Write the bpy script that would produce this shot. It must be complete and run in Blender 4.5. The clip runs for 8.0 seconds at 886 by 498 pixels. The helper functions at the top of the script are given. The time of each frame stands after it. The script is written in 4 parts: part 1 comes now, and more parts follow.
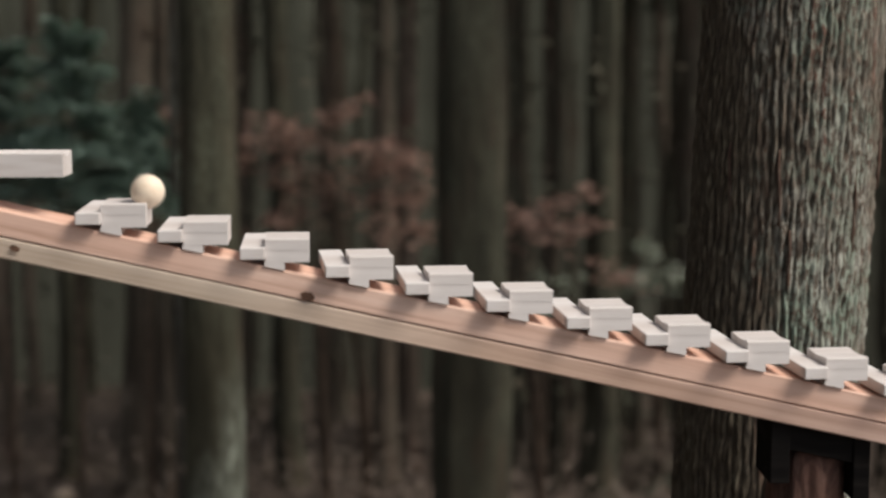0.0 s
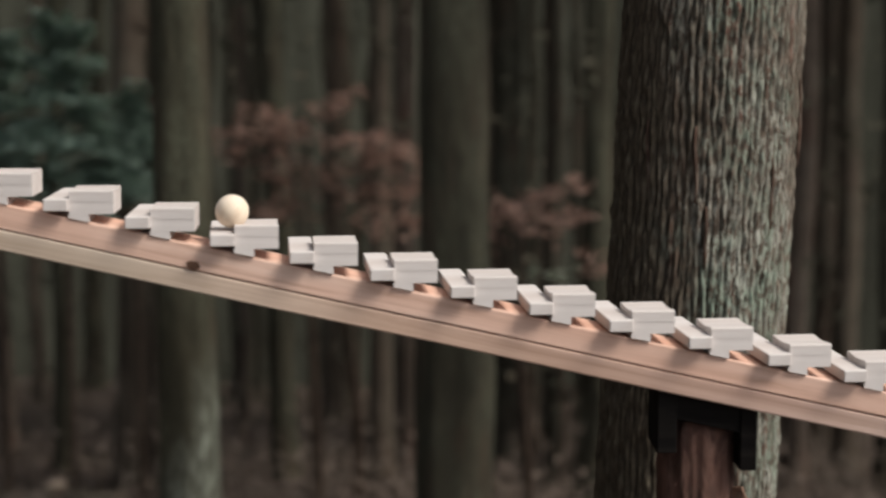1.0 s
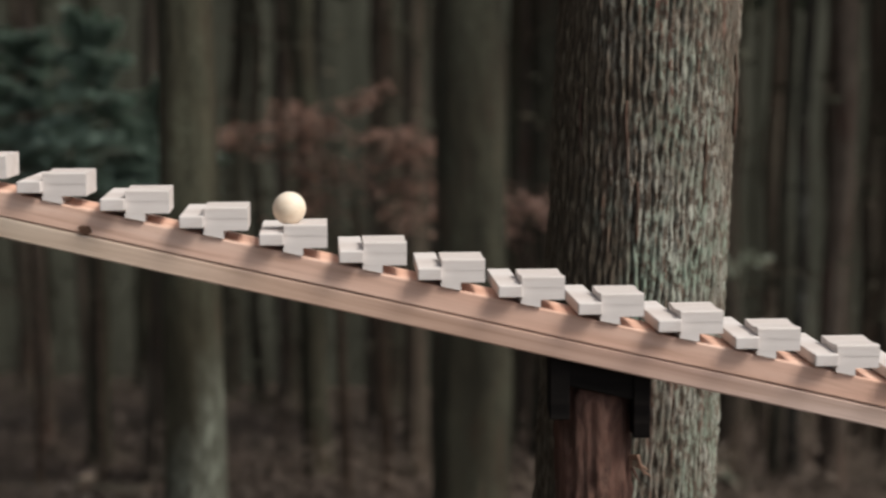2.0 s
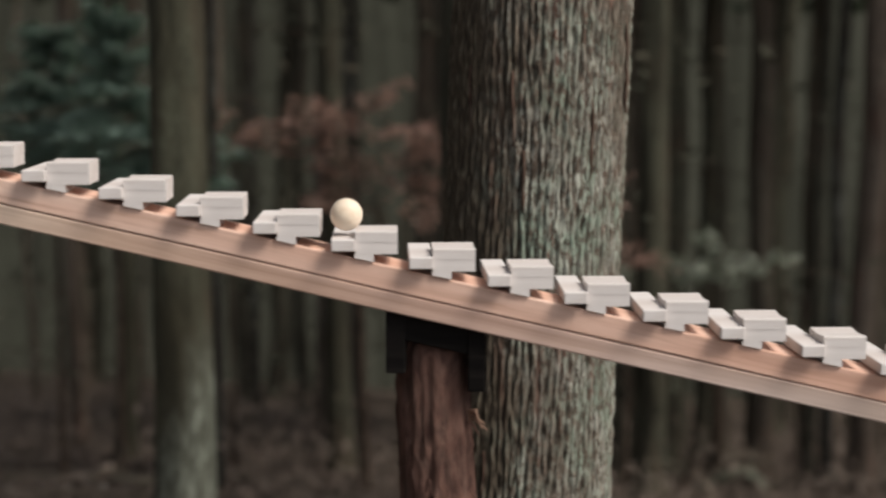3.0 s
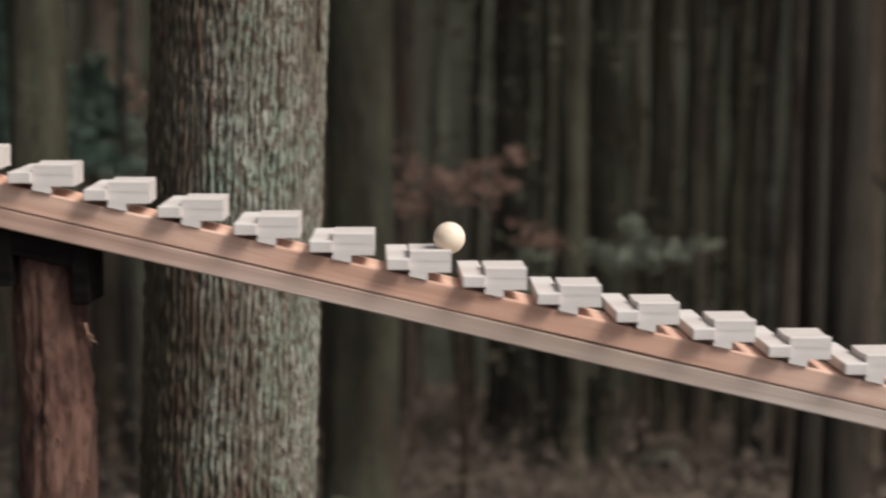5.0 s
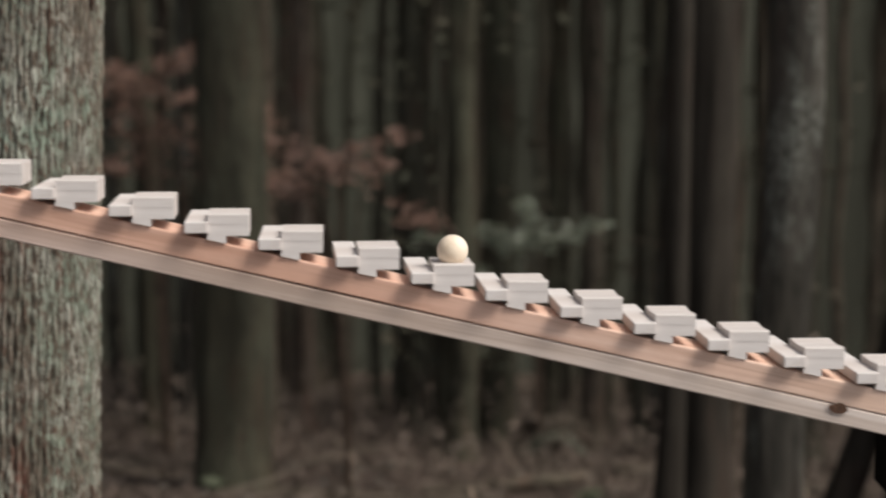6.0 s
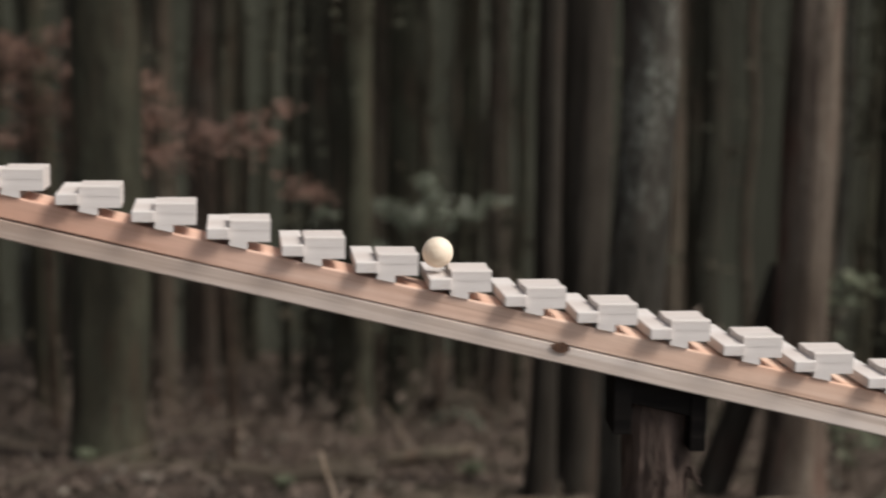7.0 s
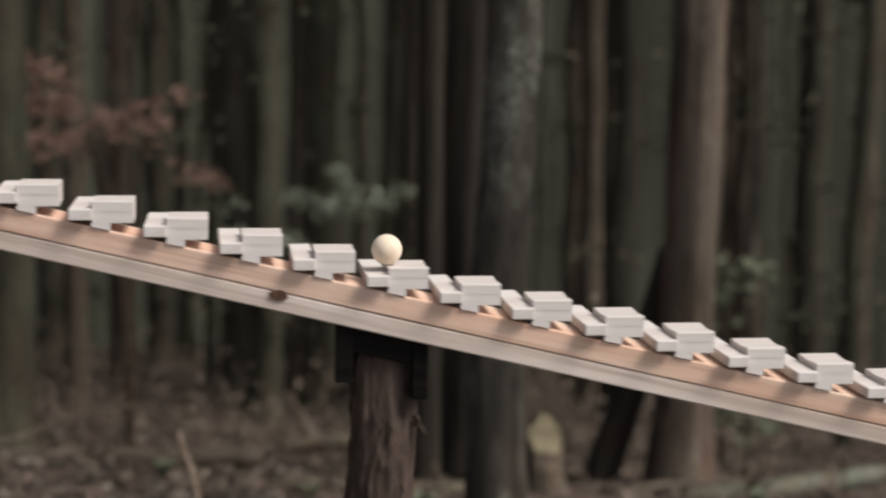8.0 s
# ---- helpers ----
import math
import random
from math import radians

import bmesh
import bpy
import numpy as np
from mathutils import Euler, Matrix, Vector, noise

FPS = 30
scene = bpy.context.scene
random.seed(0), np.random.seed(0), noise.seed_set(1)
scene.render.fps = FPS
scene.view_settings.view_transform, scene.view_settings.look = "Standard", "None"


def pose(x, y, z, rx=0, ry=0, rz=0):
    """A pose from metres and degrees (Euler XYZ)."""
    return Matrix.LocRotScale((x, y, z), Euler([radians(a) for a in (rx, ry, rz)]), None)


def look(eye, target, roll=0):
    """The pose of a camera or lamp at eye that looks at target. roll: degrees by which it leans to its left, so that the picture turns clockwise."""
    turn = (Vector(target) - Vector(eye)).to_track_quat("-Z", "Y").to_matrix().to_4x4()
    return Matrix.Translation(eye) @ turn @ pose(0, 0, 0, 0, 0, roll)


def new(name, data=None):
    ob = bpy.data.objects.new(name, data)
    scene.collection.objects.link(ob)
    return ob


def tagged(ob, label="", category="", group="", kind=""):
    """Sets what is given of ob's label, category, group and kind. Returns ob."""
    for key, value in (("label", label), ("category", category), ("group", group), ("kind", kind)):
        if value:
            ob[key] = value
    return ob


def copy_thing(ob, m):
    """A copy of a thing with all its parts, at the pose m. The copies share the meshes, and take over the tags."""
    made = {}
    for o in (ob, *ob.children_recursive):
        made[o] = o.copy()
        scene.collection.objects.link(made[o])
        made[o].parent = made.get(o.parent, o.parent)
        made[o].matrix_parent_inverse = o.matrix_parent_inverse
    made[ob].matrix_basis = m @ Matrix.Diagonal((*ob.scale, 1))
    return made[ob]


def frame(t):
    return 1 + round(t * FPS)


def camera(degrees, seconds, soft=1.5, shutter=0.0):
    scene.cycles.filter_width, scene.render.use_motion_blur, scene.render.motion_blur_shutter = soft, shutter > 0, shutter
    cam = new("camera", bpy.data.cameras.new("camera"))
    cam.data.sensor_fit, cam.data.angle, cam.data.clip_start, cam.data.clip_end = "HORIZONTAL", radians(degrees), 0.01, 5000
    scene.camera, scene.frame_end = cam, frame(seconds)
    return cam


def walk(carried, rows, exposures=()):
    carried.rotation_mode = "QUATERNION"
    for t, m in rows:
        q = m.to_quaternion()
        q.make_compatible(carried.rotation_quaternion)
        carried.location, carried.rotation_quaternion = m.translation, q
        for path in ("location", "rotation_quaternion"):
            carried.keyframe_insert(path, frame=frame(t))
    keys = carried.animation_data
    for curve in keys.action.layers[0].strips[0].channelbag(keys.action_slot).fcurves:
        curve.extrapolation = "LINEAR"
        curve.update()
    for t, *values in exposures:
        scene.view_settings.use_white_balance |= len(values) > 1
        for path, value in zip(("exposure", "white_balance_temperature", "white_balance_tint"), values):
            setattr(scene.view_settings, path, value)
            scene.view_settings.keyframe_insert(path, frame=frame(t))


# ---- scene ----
# ---- camera ----
cam = camera(30.0, 8.0, soft=2.3, shutter=0.4)
cam.data.dof.use_dof = True
cam.data.dof.focus_distance = 2.75
cam.data.dof.aperture_fstop = 2.6
# seconds, x, y, z, yaw, pitch, roll
PATH = [
    (0.0, -0.0000, -0.0000, 1.5500, -0.000, -7.500, 0.000),
    (0.5, 0.0605, -0.0074, 1.5390, -0.000, -7.538, -0.098),
    (1.0, 0.1930, -0.0173, 1.5110, 0.573, -7.588, 0.020),
    (2.5, 0.6012, -0.0361, 1.4239, 3.840, -7.375, 0.098),
    (3.0, 0.7936, -0.0592, 1.3860, 4.922, -7.268, 0.064),
    (3.5, 0.9509, -0.0545, 1.3544, 5.797, -7.069, 0.222),
    (4.0, 1.0739, -0.0627, 1.3287, 6.124, -6.980, 0.229),
    (4.5, 1.2355, -0.0784, 1.3000, 5.652, -7.160, -0.034),
    (6.0, 1.7288, -0.1207, 1.2075, 2.118, -7.665, -0.293),
    (6.5, 1.8850, -0.1239, 1.1772, 1.016, -7.999, -0.583),
    (7.0, 2.0633, -0.1303, 1.1432, -0.092, -8.230, -0.776),
    (7.5, 2.2509, -0.1322, 1.1046, -0.798, -8.331, -0.886),
    (8.0, 2.4388, -0.1521, 1.0695, -1.746, -8.263, -0.925),
]
walk(cam, [(t, pose(x, y, z, 90 + pitch, roll, yaw)) for t, x, y, z, yaw, pitch, roll in PATH])

# ---- light ----
SUN_FROM = Vector((2.2, -1.0, 2.7)).normalized()
world = bpy.data.worlds.new("world")
scene.world = world
world.use_nodes = True
wn = world.node_tree.nodes
sky = wn.new("ShaderNodeTexSky")
sky.sky_type, sky.sun_disc = "NISHITA", False
sky.sun_elevation = math.asin(SUN_FROM.z)
sky.sun_rotation = math.atan2(SUN_FROM.x, SUN_FROM.y)
veil = wn.new("ShaderNodeHueSaturation")
veil.inputs["Saturation"].default_value = 0.3
world.node_tree.links.new(sky.outputs[0], veil.inputs["Color"])
world.node_tree.links.new(veil.outputs[0], wn["Background"].inputs[0])
wn["Background"].inputs[1].default_value = 0.085
sun = new("sun", bpy.data.lights.new("sun", "SUN"))
sun.data.energy, sun.data.angle, sun.data.color = 2.12, radians(24), (1.0, 0.93, 0.84)
sun.matrix_world = look(SUN_FROM * 20, (0, 0, 0))
scene.view_settings.exposure = 0.85


# ---- materials ----
def material(name, build, rough=0.8):
    m = bpy.data.materials.new(name)
    m.use_nodes = True
    nt = m.node_tree
    b = nt.nodes["Principled BSDF"]
    b.inputs["Roughness"].default_value = rough
    b.inputs["Specular IOR Level"].default_value = 0.25
    build(nt, b)
    return m


def coords(nt, scale=(1, 1, 1), space="Object"):
    c, mp = nt.nodes.new("ShaderNodeTexCoord"), nt.nodes.new("ShaderNodeMapping")
    mp.inputs["Scale"].default_value = scale
    nt.links.new(c.outputs[space], mp.inputs[0])
    return mp.outputs[0]


def noisy(nt, vec, scale, detail=4, rough=0.6, distortion=0.0):
    n = nt.nodes.new("ShaderNodeTexNoise")
    n.inputs["Scale"].default_value, n.inputs["Detail"].default_value = scale, detail
    n.inputs["Roughness"].default_value, n.inputs["Distortion"].default_value = rough, distortion
    nt.links.new(vec, n.inputs["Vector"])
    return n.outputs[0]


def ramp(nt, fac, stops):
    r = nt.nodes.new("ShaderNodeValToRGB")
    while len(r.color_ramp.elements) < len(stops):
        r.color_ramp.elements.new(0.5)
    for e, (p, c) in zip(r.color_ramp.elements, stops):
        e.position, e.color = p, (*c, 1)
    nt.links.new(fac, r.inputs[0])
    return r.outputs[0]


def mixed(nt, fac, a, b, mode="MIX"):
    m = nt.nodes.new("ShaderNodeMix")
    m.data_type, m.blend_type = "RGBA", mode
    if isinstance(fac, float):
        m.inputs[0].default_value = fac
    else:
        nt.links.new(fac, m.inputs[0])
    for sock, v in ((m.inputs[6], a), (m.inputs[7], b)):
        if isinstance(v, tuple):
            sock.default_value = (*v, 1)
        else:
            nt.links.new(v, sock)
    return m.outputs[2]


def bumped(nt, b, height, strength, distance):
    k = nt.nodes.new("ShaderNodeBump")
    k.inputs["Strength"].default_value, k.inputs["Distance"].default_value = strength, distance
    nt.links.new(height, k.inputs["Height"])
    nt.links.new(k.outputs[0], b.inputs["Normal"])


def object_random(nt):
    return nt.nodes.new("ShaderNodeObjectInfo").outputs["Random"]


def wood(name, pale, mid, dark, scale=(3, 60, 60), rough=0.65, contrast=1.0, stain=0.0):
    """Sawn timber with its grain along x."""
    def build(nt, b):
        v = coords(nt, scale)
        grain = noisy(nt, v, 1.0, 6, 0.65, 0.6)
        broad = noisy(nt, coords(nt, (1.2, 9, 9)), 1.0, 3, 0.5)
        c = ramp(nt, grain, ((0.3, dark), (0.5, mid), (0.72, pale)))
        c = mixed(nt, ramp(nt, broad, ((0.35, (0, 0, 0)), (0.7, (1, 1, 1)))), c, mixed(nt, 0.75, c, mid, "MULTIPLY"))
        c = mixed(nt, object_random(nt), c, mixed(nt, 0.12 * contrast, c, dark))
        if stain:
            blot = noisy(nt, coords(nt, (7, 16, 16)), 1.0, 5, 0.65)
            c = mixed(nt, ramp(nt, blot, ((0.5, (0, 0, 0)), (0.72, (stain, stain, stain)))), c, dark)
        nt.links.new(c, b.inputs["Base Color"])
        bumped(nt, b, grain, 0.25, 0.002)
    return material(name, build, rough)


def bark(name, ridge, furrow, lichen, amount, scale=(26, 26, 3.0), depth=0.01, red=0.45, zones=(5, 5, 0.9), gate=(0.42, 0.58)):
    def build(nt, b):
        v = coords(nt, scale)
        rid = noisy(nt, v, 1.0, 7, 0.62, 0.8)
        c = ramp(nt, rid, ((0.38, furrow), (0.5, tuple(0.55 * a + 0.45 * f for a, f in zip(ridge, furrow))), (0.62, ridge)))
        patch = noisy(nt, coords(nt, (3.0, 3.0, 1.1)), 1.0, 6, 0.7)
        spots = noisy(nt, coords(nt, (75, 75, 30)), 1.0, 4, 0.7)
        mask = nt.nodes.new("ShaderNodeMath")
        mask.operation = "MULTIPLY"
        nt.links.new(ramp(nt, patch, ((gate[0], (0, 0, 0)), (gate[1], (1, 1, 1)))), mask.inputs[0])
        nt.links.new(ramp(nt, spots, ((0.42, (0, 0, 0)), (0.6, (amount, amount, amount)))), mask.inputs[1])
        c = mixed(nt, mask.outputs[0], c, lichen)
        tint = noisy(nt, coords(nt, zones), 1.0, 3)
        c = mixed(nt, ramp(nt, tint, ((0.53, (0, 0, 0)), (0.66, (red, red, red)))), c, (0.12, 0.05, 0.036))
        broad = noisy(nt, coords(nt, (2.4, 2.4, 1.0)), 1.0, 5, 0.65)
        c = mixed(nt, 1.0, c, ramp(nt, broad, ((0.34, (0.68, 0.65, 0.60)), (0.52, (1.0, 0.98, 0.95)), (0.68, (1.35, 1.35, 1.3)))), "MULTIPLY")
        nt.links.new(c, b.inputs["Base Color"])
        bumped(nt, b, rid, 0.8, depth)
    return material(name, build, 0.9)


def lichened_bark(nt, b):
    """Ridged bark, darker in the furrows: grey-green lichen flakes on the sunward flank, shade coloured into the other.
    """
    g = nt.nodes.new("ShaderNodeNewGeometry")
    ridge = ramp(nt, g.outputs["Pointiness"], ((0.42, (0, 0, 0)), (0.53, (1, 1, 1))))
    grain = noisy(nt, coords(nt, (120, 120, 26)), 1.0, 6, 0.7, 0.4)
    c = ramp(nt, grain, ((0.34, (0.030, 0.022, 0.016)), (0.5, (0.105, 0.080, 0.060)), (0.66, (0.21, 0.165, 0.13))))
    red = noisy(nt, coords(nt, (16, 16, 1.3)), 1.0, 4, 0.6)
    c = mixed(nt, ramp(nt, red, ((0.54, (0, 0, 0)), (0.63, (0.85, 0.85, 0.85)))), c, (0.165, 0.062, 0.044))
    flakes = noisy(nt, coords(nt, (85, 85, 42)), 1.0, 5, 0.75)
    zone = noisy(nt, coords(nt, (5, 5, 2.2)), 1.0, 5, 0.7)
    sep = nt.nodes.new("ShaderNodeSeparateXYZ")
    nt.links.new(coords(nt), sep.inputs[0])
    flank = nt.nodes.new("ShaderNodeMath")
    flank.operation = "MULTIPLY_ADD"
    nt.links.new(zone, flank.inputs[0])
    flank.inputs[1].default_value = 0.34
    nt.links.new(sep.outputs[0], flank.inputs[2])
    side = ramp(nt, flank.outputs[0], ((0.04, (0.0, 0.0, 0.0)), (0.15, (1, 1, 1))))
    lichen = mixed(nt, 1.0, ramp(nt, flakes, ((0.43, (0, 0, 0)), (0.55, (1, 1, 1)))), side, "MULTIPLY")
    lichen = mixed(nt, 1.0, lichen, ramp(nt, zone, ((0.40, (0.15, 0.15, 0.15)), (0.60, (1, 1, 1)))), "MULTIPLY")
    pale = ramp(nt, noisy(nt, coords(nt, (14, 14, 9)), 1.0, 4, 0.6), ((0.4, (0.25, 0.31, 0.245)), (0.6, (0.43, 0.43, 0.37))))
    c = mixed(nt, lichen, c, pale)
    # Brown without lichen on the flank turned from the sun, standing for its shade.
    shaded_flank = ramp(nt, grain, ((0.35, (0.05, 0.039, 0.028)), (0.5, (0.105, 0.083, 0.058)), (0.66, (0.17, 0.15, 0.105))))
    c = mixed(nt, side, shaded_flank, c)
    # Mix towards dark brown where the surface is concave.
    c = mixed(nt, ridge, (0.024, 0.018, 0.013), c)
    nt.links.new(c, b.inputs["Base Color"])
    bumped(nt, b, grain, 0.7, 0.004)


def leafy(name, a, b_, c_, rough=0.6):
    def build(nt, b):
        g = nt.nodes.new("ShaderNodeNewGeometry")
        nt.links.new(ramp(nt, g.outputs["Random Per Island"], ((0.0, a), (0.5, b_), (1.0, c_))), b.inputs["Base Color"])
    return material(name, build, rough)


def soil(nt, b):
    v = coords(nt)
    fine, broad = noisy(nt, v, 14, 8, 0.75), noisy(nt, v, 0.9, 5, 0.6)
    c = ramp(nt, fine, ((0.32, (0.06, 0.046, 0.038)), (0.5, (0.16, 0.118, 0.096)), (0.68, (0.30, 0.22, 0.178))))
    c = mixed(nt, ramp(nt, broad, ((0.4, (0, 0, 0)), (0.65, (0.6, 0.6, 0.6)))), c, (0.03, 0.035, 0.018))
    nt.links.new(c, b.inputs["Base Color"])
    bumped(nt, b, fine, 1.0, 0.06)


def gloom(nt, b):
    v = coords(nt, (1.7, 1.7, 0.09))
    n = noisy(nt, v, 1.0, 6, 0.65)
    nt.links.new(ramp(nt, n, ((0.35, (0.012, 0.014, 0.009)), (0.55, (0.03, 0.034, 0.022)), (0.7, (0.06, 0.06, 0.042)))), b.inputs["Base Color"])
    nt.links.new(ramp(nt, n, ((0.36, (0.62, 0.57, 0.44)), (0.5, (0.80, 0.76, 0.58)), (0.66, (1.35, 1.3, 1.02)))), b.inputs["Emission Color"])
    # Faint emission stands in for light among the far trunks.
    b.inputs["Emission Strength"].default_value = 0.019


KEYWOOD = wood("pale planed wood", (0.76, 0.719, 0.698), (0.71, 0.666, 0.642), (0.62, 0.56, 0.527), (6, 90, 60), 0.6, 0.6)
BEAM_TOP = wood("pinkish softwood", (0.86, 0.635, 0.53), (0.78, 0.545, 0.44), (0.54, 0.335, 0.25), (2.0, 70, 55), stain=0.4)
BEAM_LOW = wood("weathered softwood", (0.70, 0.61, 0.54), (0.61, 0.515, 0.445), (0.44, 0.345, 0.28), (1.6, 90, 70), stain=0.5)


def age_along(m, stops):
    """The timber changes its tone along its length."""
    nt = m.node_tree
    b = nt.nodes["Principled BSDF"]
    old = b.inputs["Base Color"].links[0].from_socket
    sep = nt.nodes.new("ShaderNodeSeparateXYZ")
    nt.links.new(coords(nt, (0.18, 1, 1)), sep.inputs[0])
    tone = ramp(nt, sep.outputs[0], stops)
    nt.links.new(mixed(nt, 1.0, old, tone, "MULTIPLY"), b.inputs["Base Color"])


age_along(BEAM_LOW, ((0.05, (1.0, 0.97, 0.90)), (0.13, (1.05, 0.88, 0.80)), (0.22, (1.0, 0.83, 0.80)), (0.36, (1.06, 1.06, 1.1)), (0.55, (1.14, 1.17, 1.22))))
age_along(BEAM_TOP, ((0.10, (1.0, 1.0, 1.0)), (0.42, (1.0, 1.0, 1.0)), (0.52, (1.05, 1.12, 1.13)), (0.64, (1.08, 1.22, 1.24))))
BALLWOOD = wood("turned maple", (0.90, 0.82, 0.72), (0.86, 0.765, 0.65), (0.78, 0.65, 0.52), (25, 90, 90), 0.5)
KNOT = wood("dark knot", (0.20, 0.115, 0.075), (0.125, 0.066, 0.042), (0.05, 0.026, 0.017), (120, 160, 160))
BRACKET = wood("black stained wood", (0.026, 0.022, 0.020), (0.016, 0.014, 0.013), (0.009, 0.008, 0.008), rough=0.95)
BRACKET.node_tree.nodes["Principled BSDF"].inputs["Specular IOR Level"].default_value = 0.05
POSTBARK = bark("stripped cedar bark", (0.15, 0.080, 0.063), (0.050, 0.025, 0.020), (0.28, 0.20, 0.165), 0.35, (36, 36, 11.0), 0.008, 0.3)
POSTGREY = bark("grey-brown post bark", (0.105, 0.075, 0.064), (0.034, 0.023, 0.019), (0.22, 0.18, 0.155), 0.3, (30, 30, 8.0), 0.006, 0.2)
STRIPBARK = bark("loose reddish bark", (0.13, 0.075, 0.055), (0.04, 0.022, 0.016), (0.3, 0.28, 0.24), 0.4, (90, 90, 10), 0.004)
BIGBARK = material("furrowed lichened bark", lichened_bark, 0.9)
DARKBARK = bark("dark cypress bark", (0.132, 0.105, 0.083), (0.078, 0.063, 0.050), (0.13, 0.14, 0.10), 0.4, (12, 12, 2.6), 0.02, 0.25)
GREENBARK = bark("mossy bark", (0.064, 0.059, 0.041), (0.036, 0.034, 0.024), (0.11, 0.12, 0.086), 0.6, (12, 12, 2.6), 0.02, 0.2)
FARBARK = bark("olive bark", (0.058, 0.053, 0.040), (0.040, 0.037, 0.028), (0.092, 0.096, 0.072), 0.6, (7, 7, 2.2), 0.02, 0.2)
PALEBARK = bark("pale lichened bark", (0.066, 0.060, 0.051), (0.026, 0.024, 0.020), (0.25, 0.265, 0.235), 1.0, (16, 16, 2.5), 0.02, 0.15, gate=(0.5, 0.62))
FOOTBARK = bark("lichen-covered foot", (0.13, 0.13, 0.098), (0.05, 0.05, 0.037), (0.30, 0.325, 0.265), 0.9, (14, 14, 3), 0.02)
DEEPBARK = bark("deep brown bark", (0.042, 0.035, 0.028), (0.024, 0.020, 0.016), (0.075, 0.068, 0.055), 0.4, (15, 15, 1.2), 0.02, 0.15)
TANBARK = bark("reddish bark", (0.14, 0.11, 0.088), (0.038, 0.027, 0.022), (0.25, 0.215, 0.18), 0.5, (17, 17, 0.8), 0.02)
FIRGREEN = leafy("fir needles", (0.15, 0.21, 0.165), (0.28, 0.38, 0.30), (0.44, 0.55, 0.45))
RUST = leafy("withered leaves", (0.20, 0.11, 0.08), (0.31, 0.185, 0.14), (0.43, 0.28, 0.22))
SAGE = leafy("pale green leaves", (0.08, 0.095, 0.065), (0.20, 0.225, 0.165), (0.46, 0.49, 0.40))
OLIVE = leafy("olive leaves", (0.06, 0.07, 0.042), (0.12, 0.135, 0.085), (0.21, 0.22, 0.15))
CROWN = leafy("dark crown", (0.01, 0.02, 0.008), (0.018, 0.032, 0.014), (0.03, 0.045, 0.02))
TWIG = wood("twig", (0.16, 0.11, 0.08), (0.10, 0.07, 0.05), (0.05, 0.035, 0.025))
DEADWOOD = wood("grey deadwood", (0.22, 0.18, 0.145), (0.15, 0.12, 0.09), (0.07, 0.055, 0.04))
TORN = wood("torn inner bark", (0.42, 0.28, 0.2), (0.33, 0.2, 0.14), (0.2, 0.11, 0.08))
MUSHROOM = wood("pale cut wood", (0.5, 0.42, 0.34), (0.4, 0.32, 0.25), (0.25, 0.19, 0.14))


def foot_lichen(m, top):
    """Pale lichen climbing from the foot of the trunk, the tone also paler towards +x."""
    nt = m.node_tree
    b = nt.nodes["Principled BSDF"]
    old = b.inputs["Base Color"].links[0].from_socket
    sep = nt.nodes.new("ShaderNodeSeparateXYZ")
    nt.links.new(coords(nt), sep.inputs[0])
    patch = noisy(nt, coords(nt, (9, 9, 2.5)), 1.0, 6, 0.7)
    low = nt.nodes.new("ShaderNodeMath")
    low.operation = "MULTIPLY_ADD"
    nt.links.new(sep.outputs[2], low.inputs[0])
    low.inputs[1].default_value = -1.0
    low.inputs[2].default_value = top
    flank = nt.nodes.new("ShaderNodeMath")
    flank.operation = "MULTIPLY_ADD"
    nt.links.new(sep.outputs[0], flank.inputs[0])
    flank.inputs[1].default_value = 2.6
    nt.links.new(low.outputs[0], flank.inputs[2])
    grow = nt.nodes.new("ShaderNodeMath")
    grow.operation = "ADD"
    nt.links.new(patch, grow.inputs[0])
    nt.links.new(flank.outputs[0], grow.inputs[1])
    spots = ramp(nt, noisy(nt, coords(nt, (30, 30, 9)), 1.0, 5, 0.7), ((0.36, (0.055, 0.055, 0.040)), (0.52, (0.115, 0.12, 0.095)), (0.66, (0.23, 0.245, 0.20))))
    nt.links.new(mixed(nt, ramp(nt, grow.outputs[0], ((0.45, (0, 0, 0)), (0.85, (0.9, 0.9, 0.9)))), old, spots), b.inputs["Base Color"])


FOOTED = bark("mossy bark with lichened foot", (0.072, 0.067, 0.045), (0.038, 0.036, 0.024), (0.125, 0.137, 0.098), 0.6, (12, 12, 2.6), 0.02, 0.2)
foot_lichen(FOOTED, 1.05)
SOIL = material("leaf litter", soil, 0.95)
WOODS_GLOW = material("far woods", gloom, 1.0)


# ---- building ----
def link(name, bm, mat, parent=None, label="", smooth=False):
    me = bpy.data.meshes.new(name)
    bm.normal_update()
    bm.to_mesh(me)
    bm.free()
    me.materials.append(mat)
    if smooth:
        me.polygons.foreach_set("use_smooth", [True] * len(me.polygons))
    ob = new(name, me)
    if parent:
        ob.parent = parent
    return tagged(ob, label)


def part(name, bm, mat, parent, label="", smooth=False):
    return link(name, bm, mat, parent, label, smooth)


def box(bm, x0, x1, y0, y1, z0, z1, bevel=0.0):
    made = bmesh.ops.create_cube(bm, size=1)["verts"]
    for v in made:
        v.co = Vector((x0 + (v.co.x + 0.5) * (x1 - x0), y0 + (v.co.y + 0.5) * (y1 - y0), z0 + (v.co.z + 0.5) * (z1 - z0)))
    if bevel:
        edges = list({e for v in made for e in v.link_edges})
        bmesh.ops.bevel(bm, geom=edges, offset=bevel, segments=2, affect="EDGES", profile=0.5)
    return bm


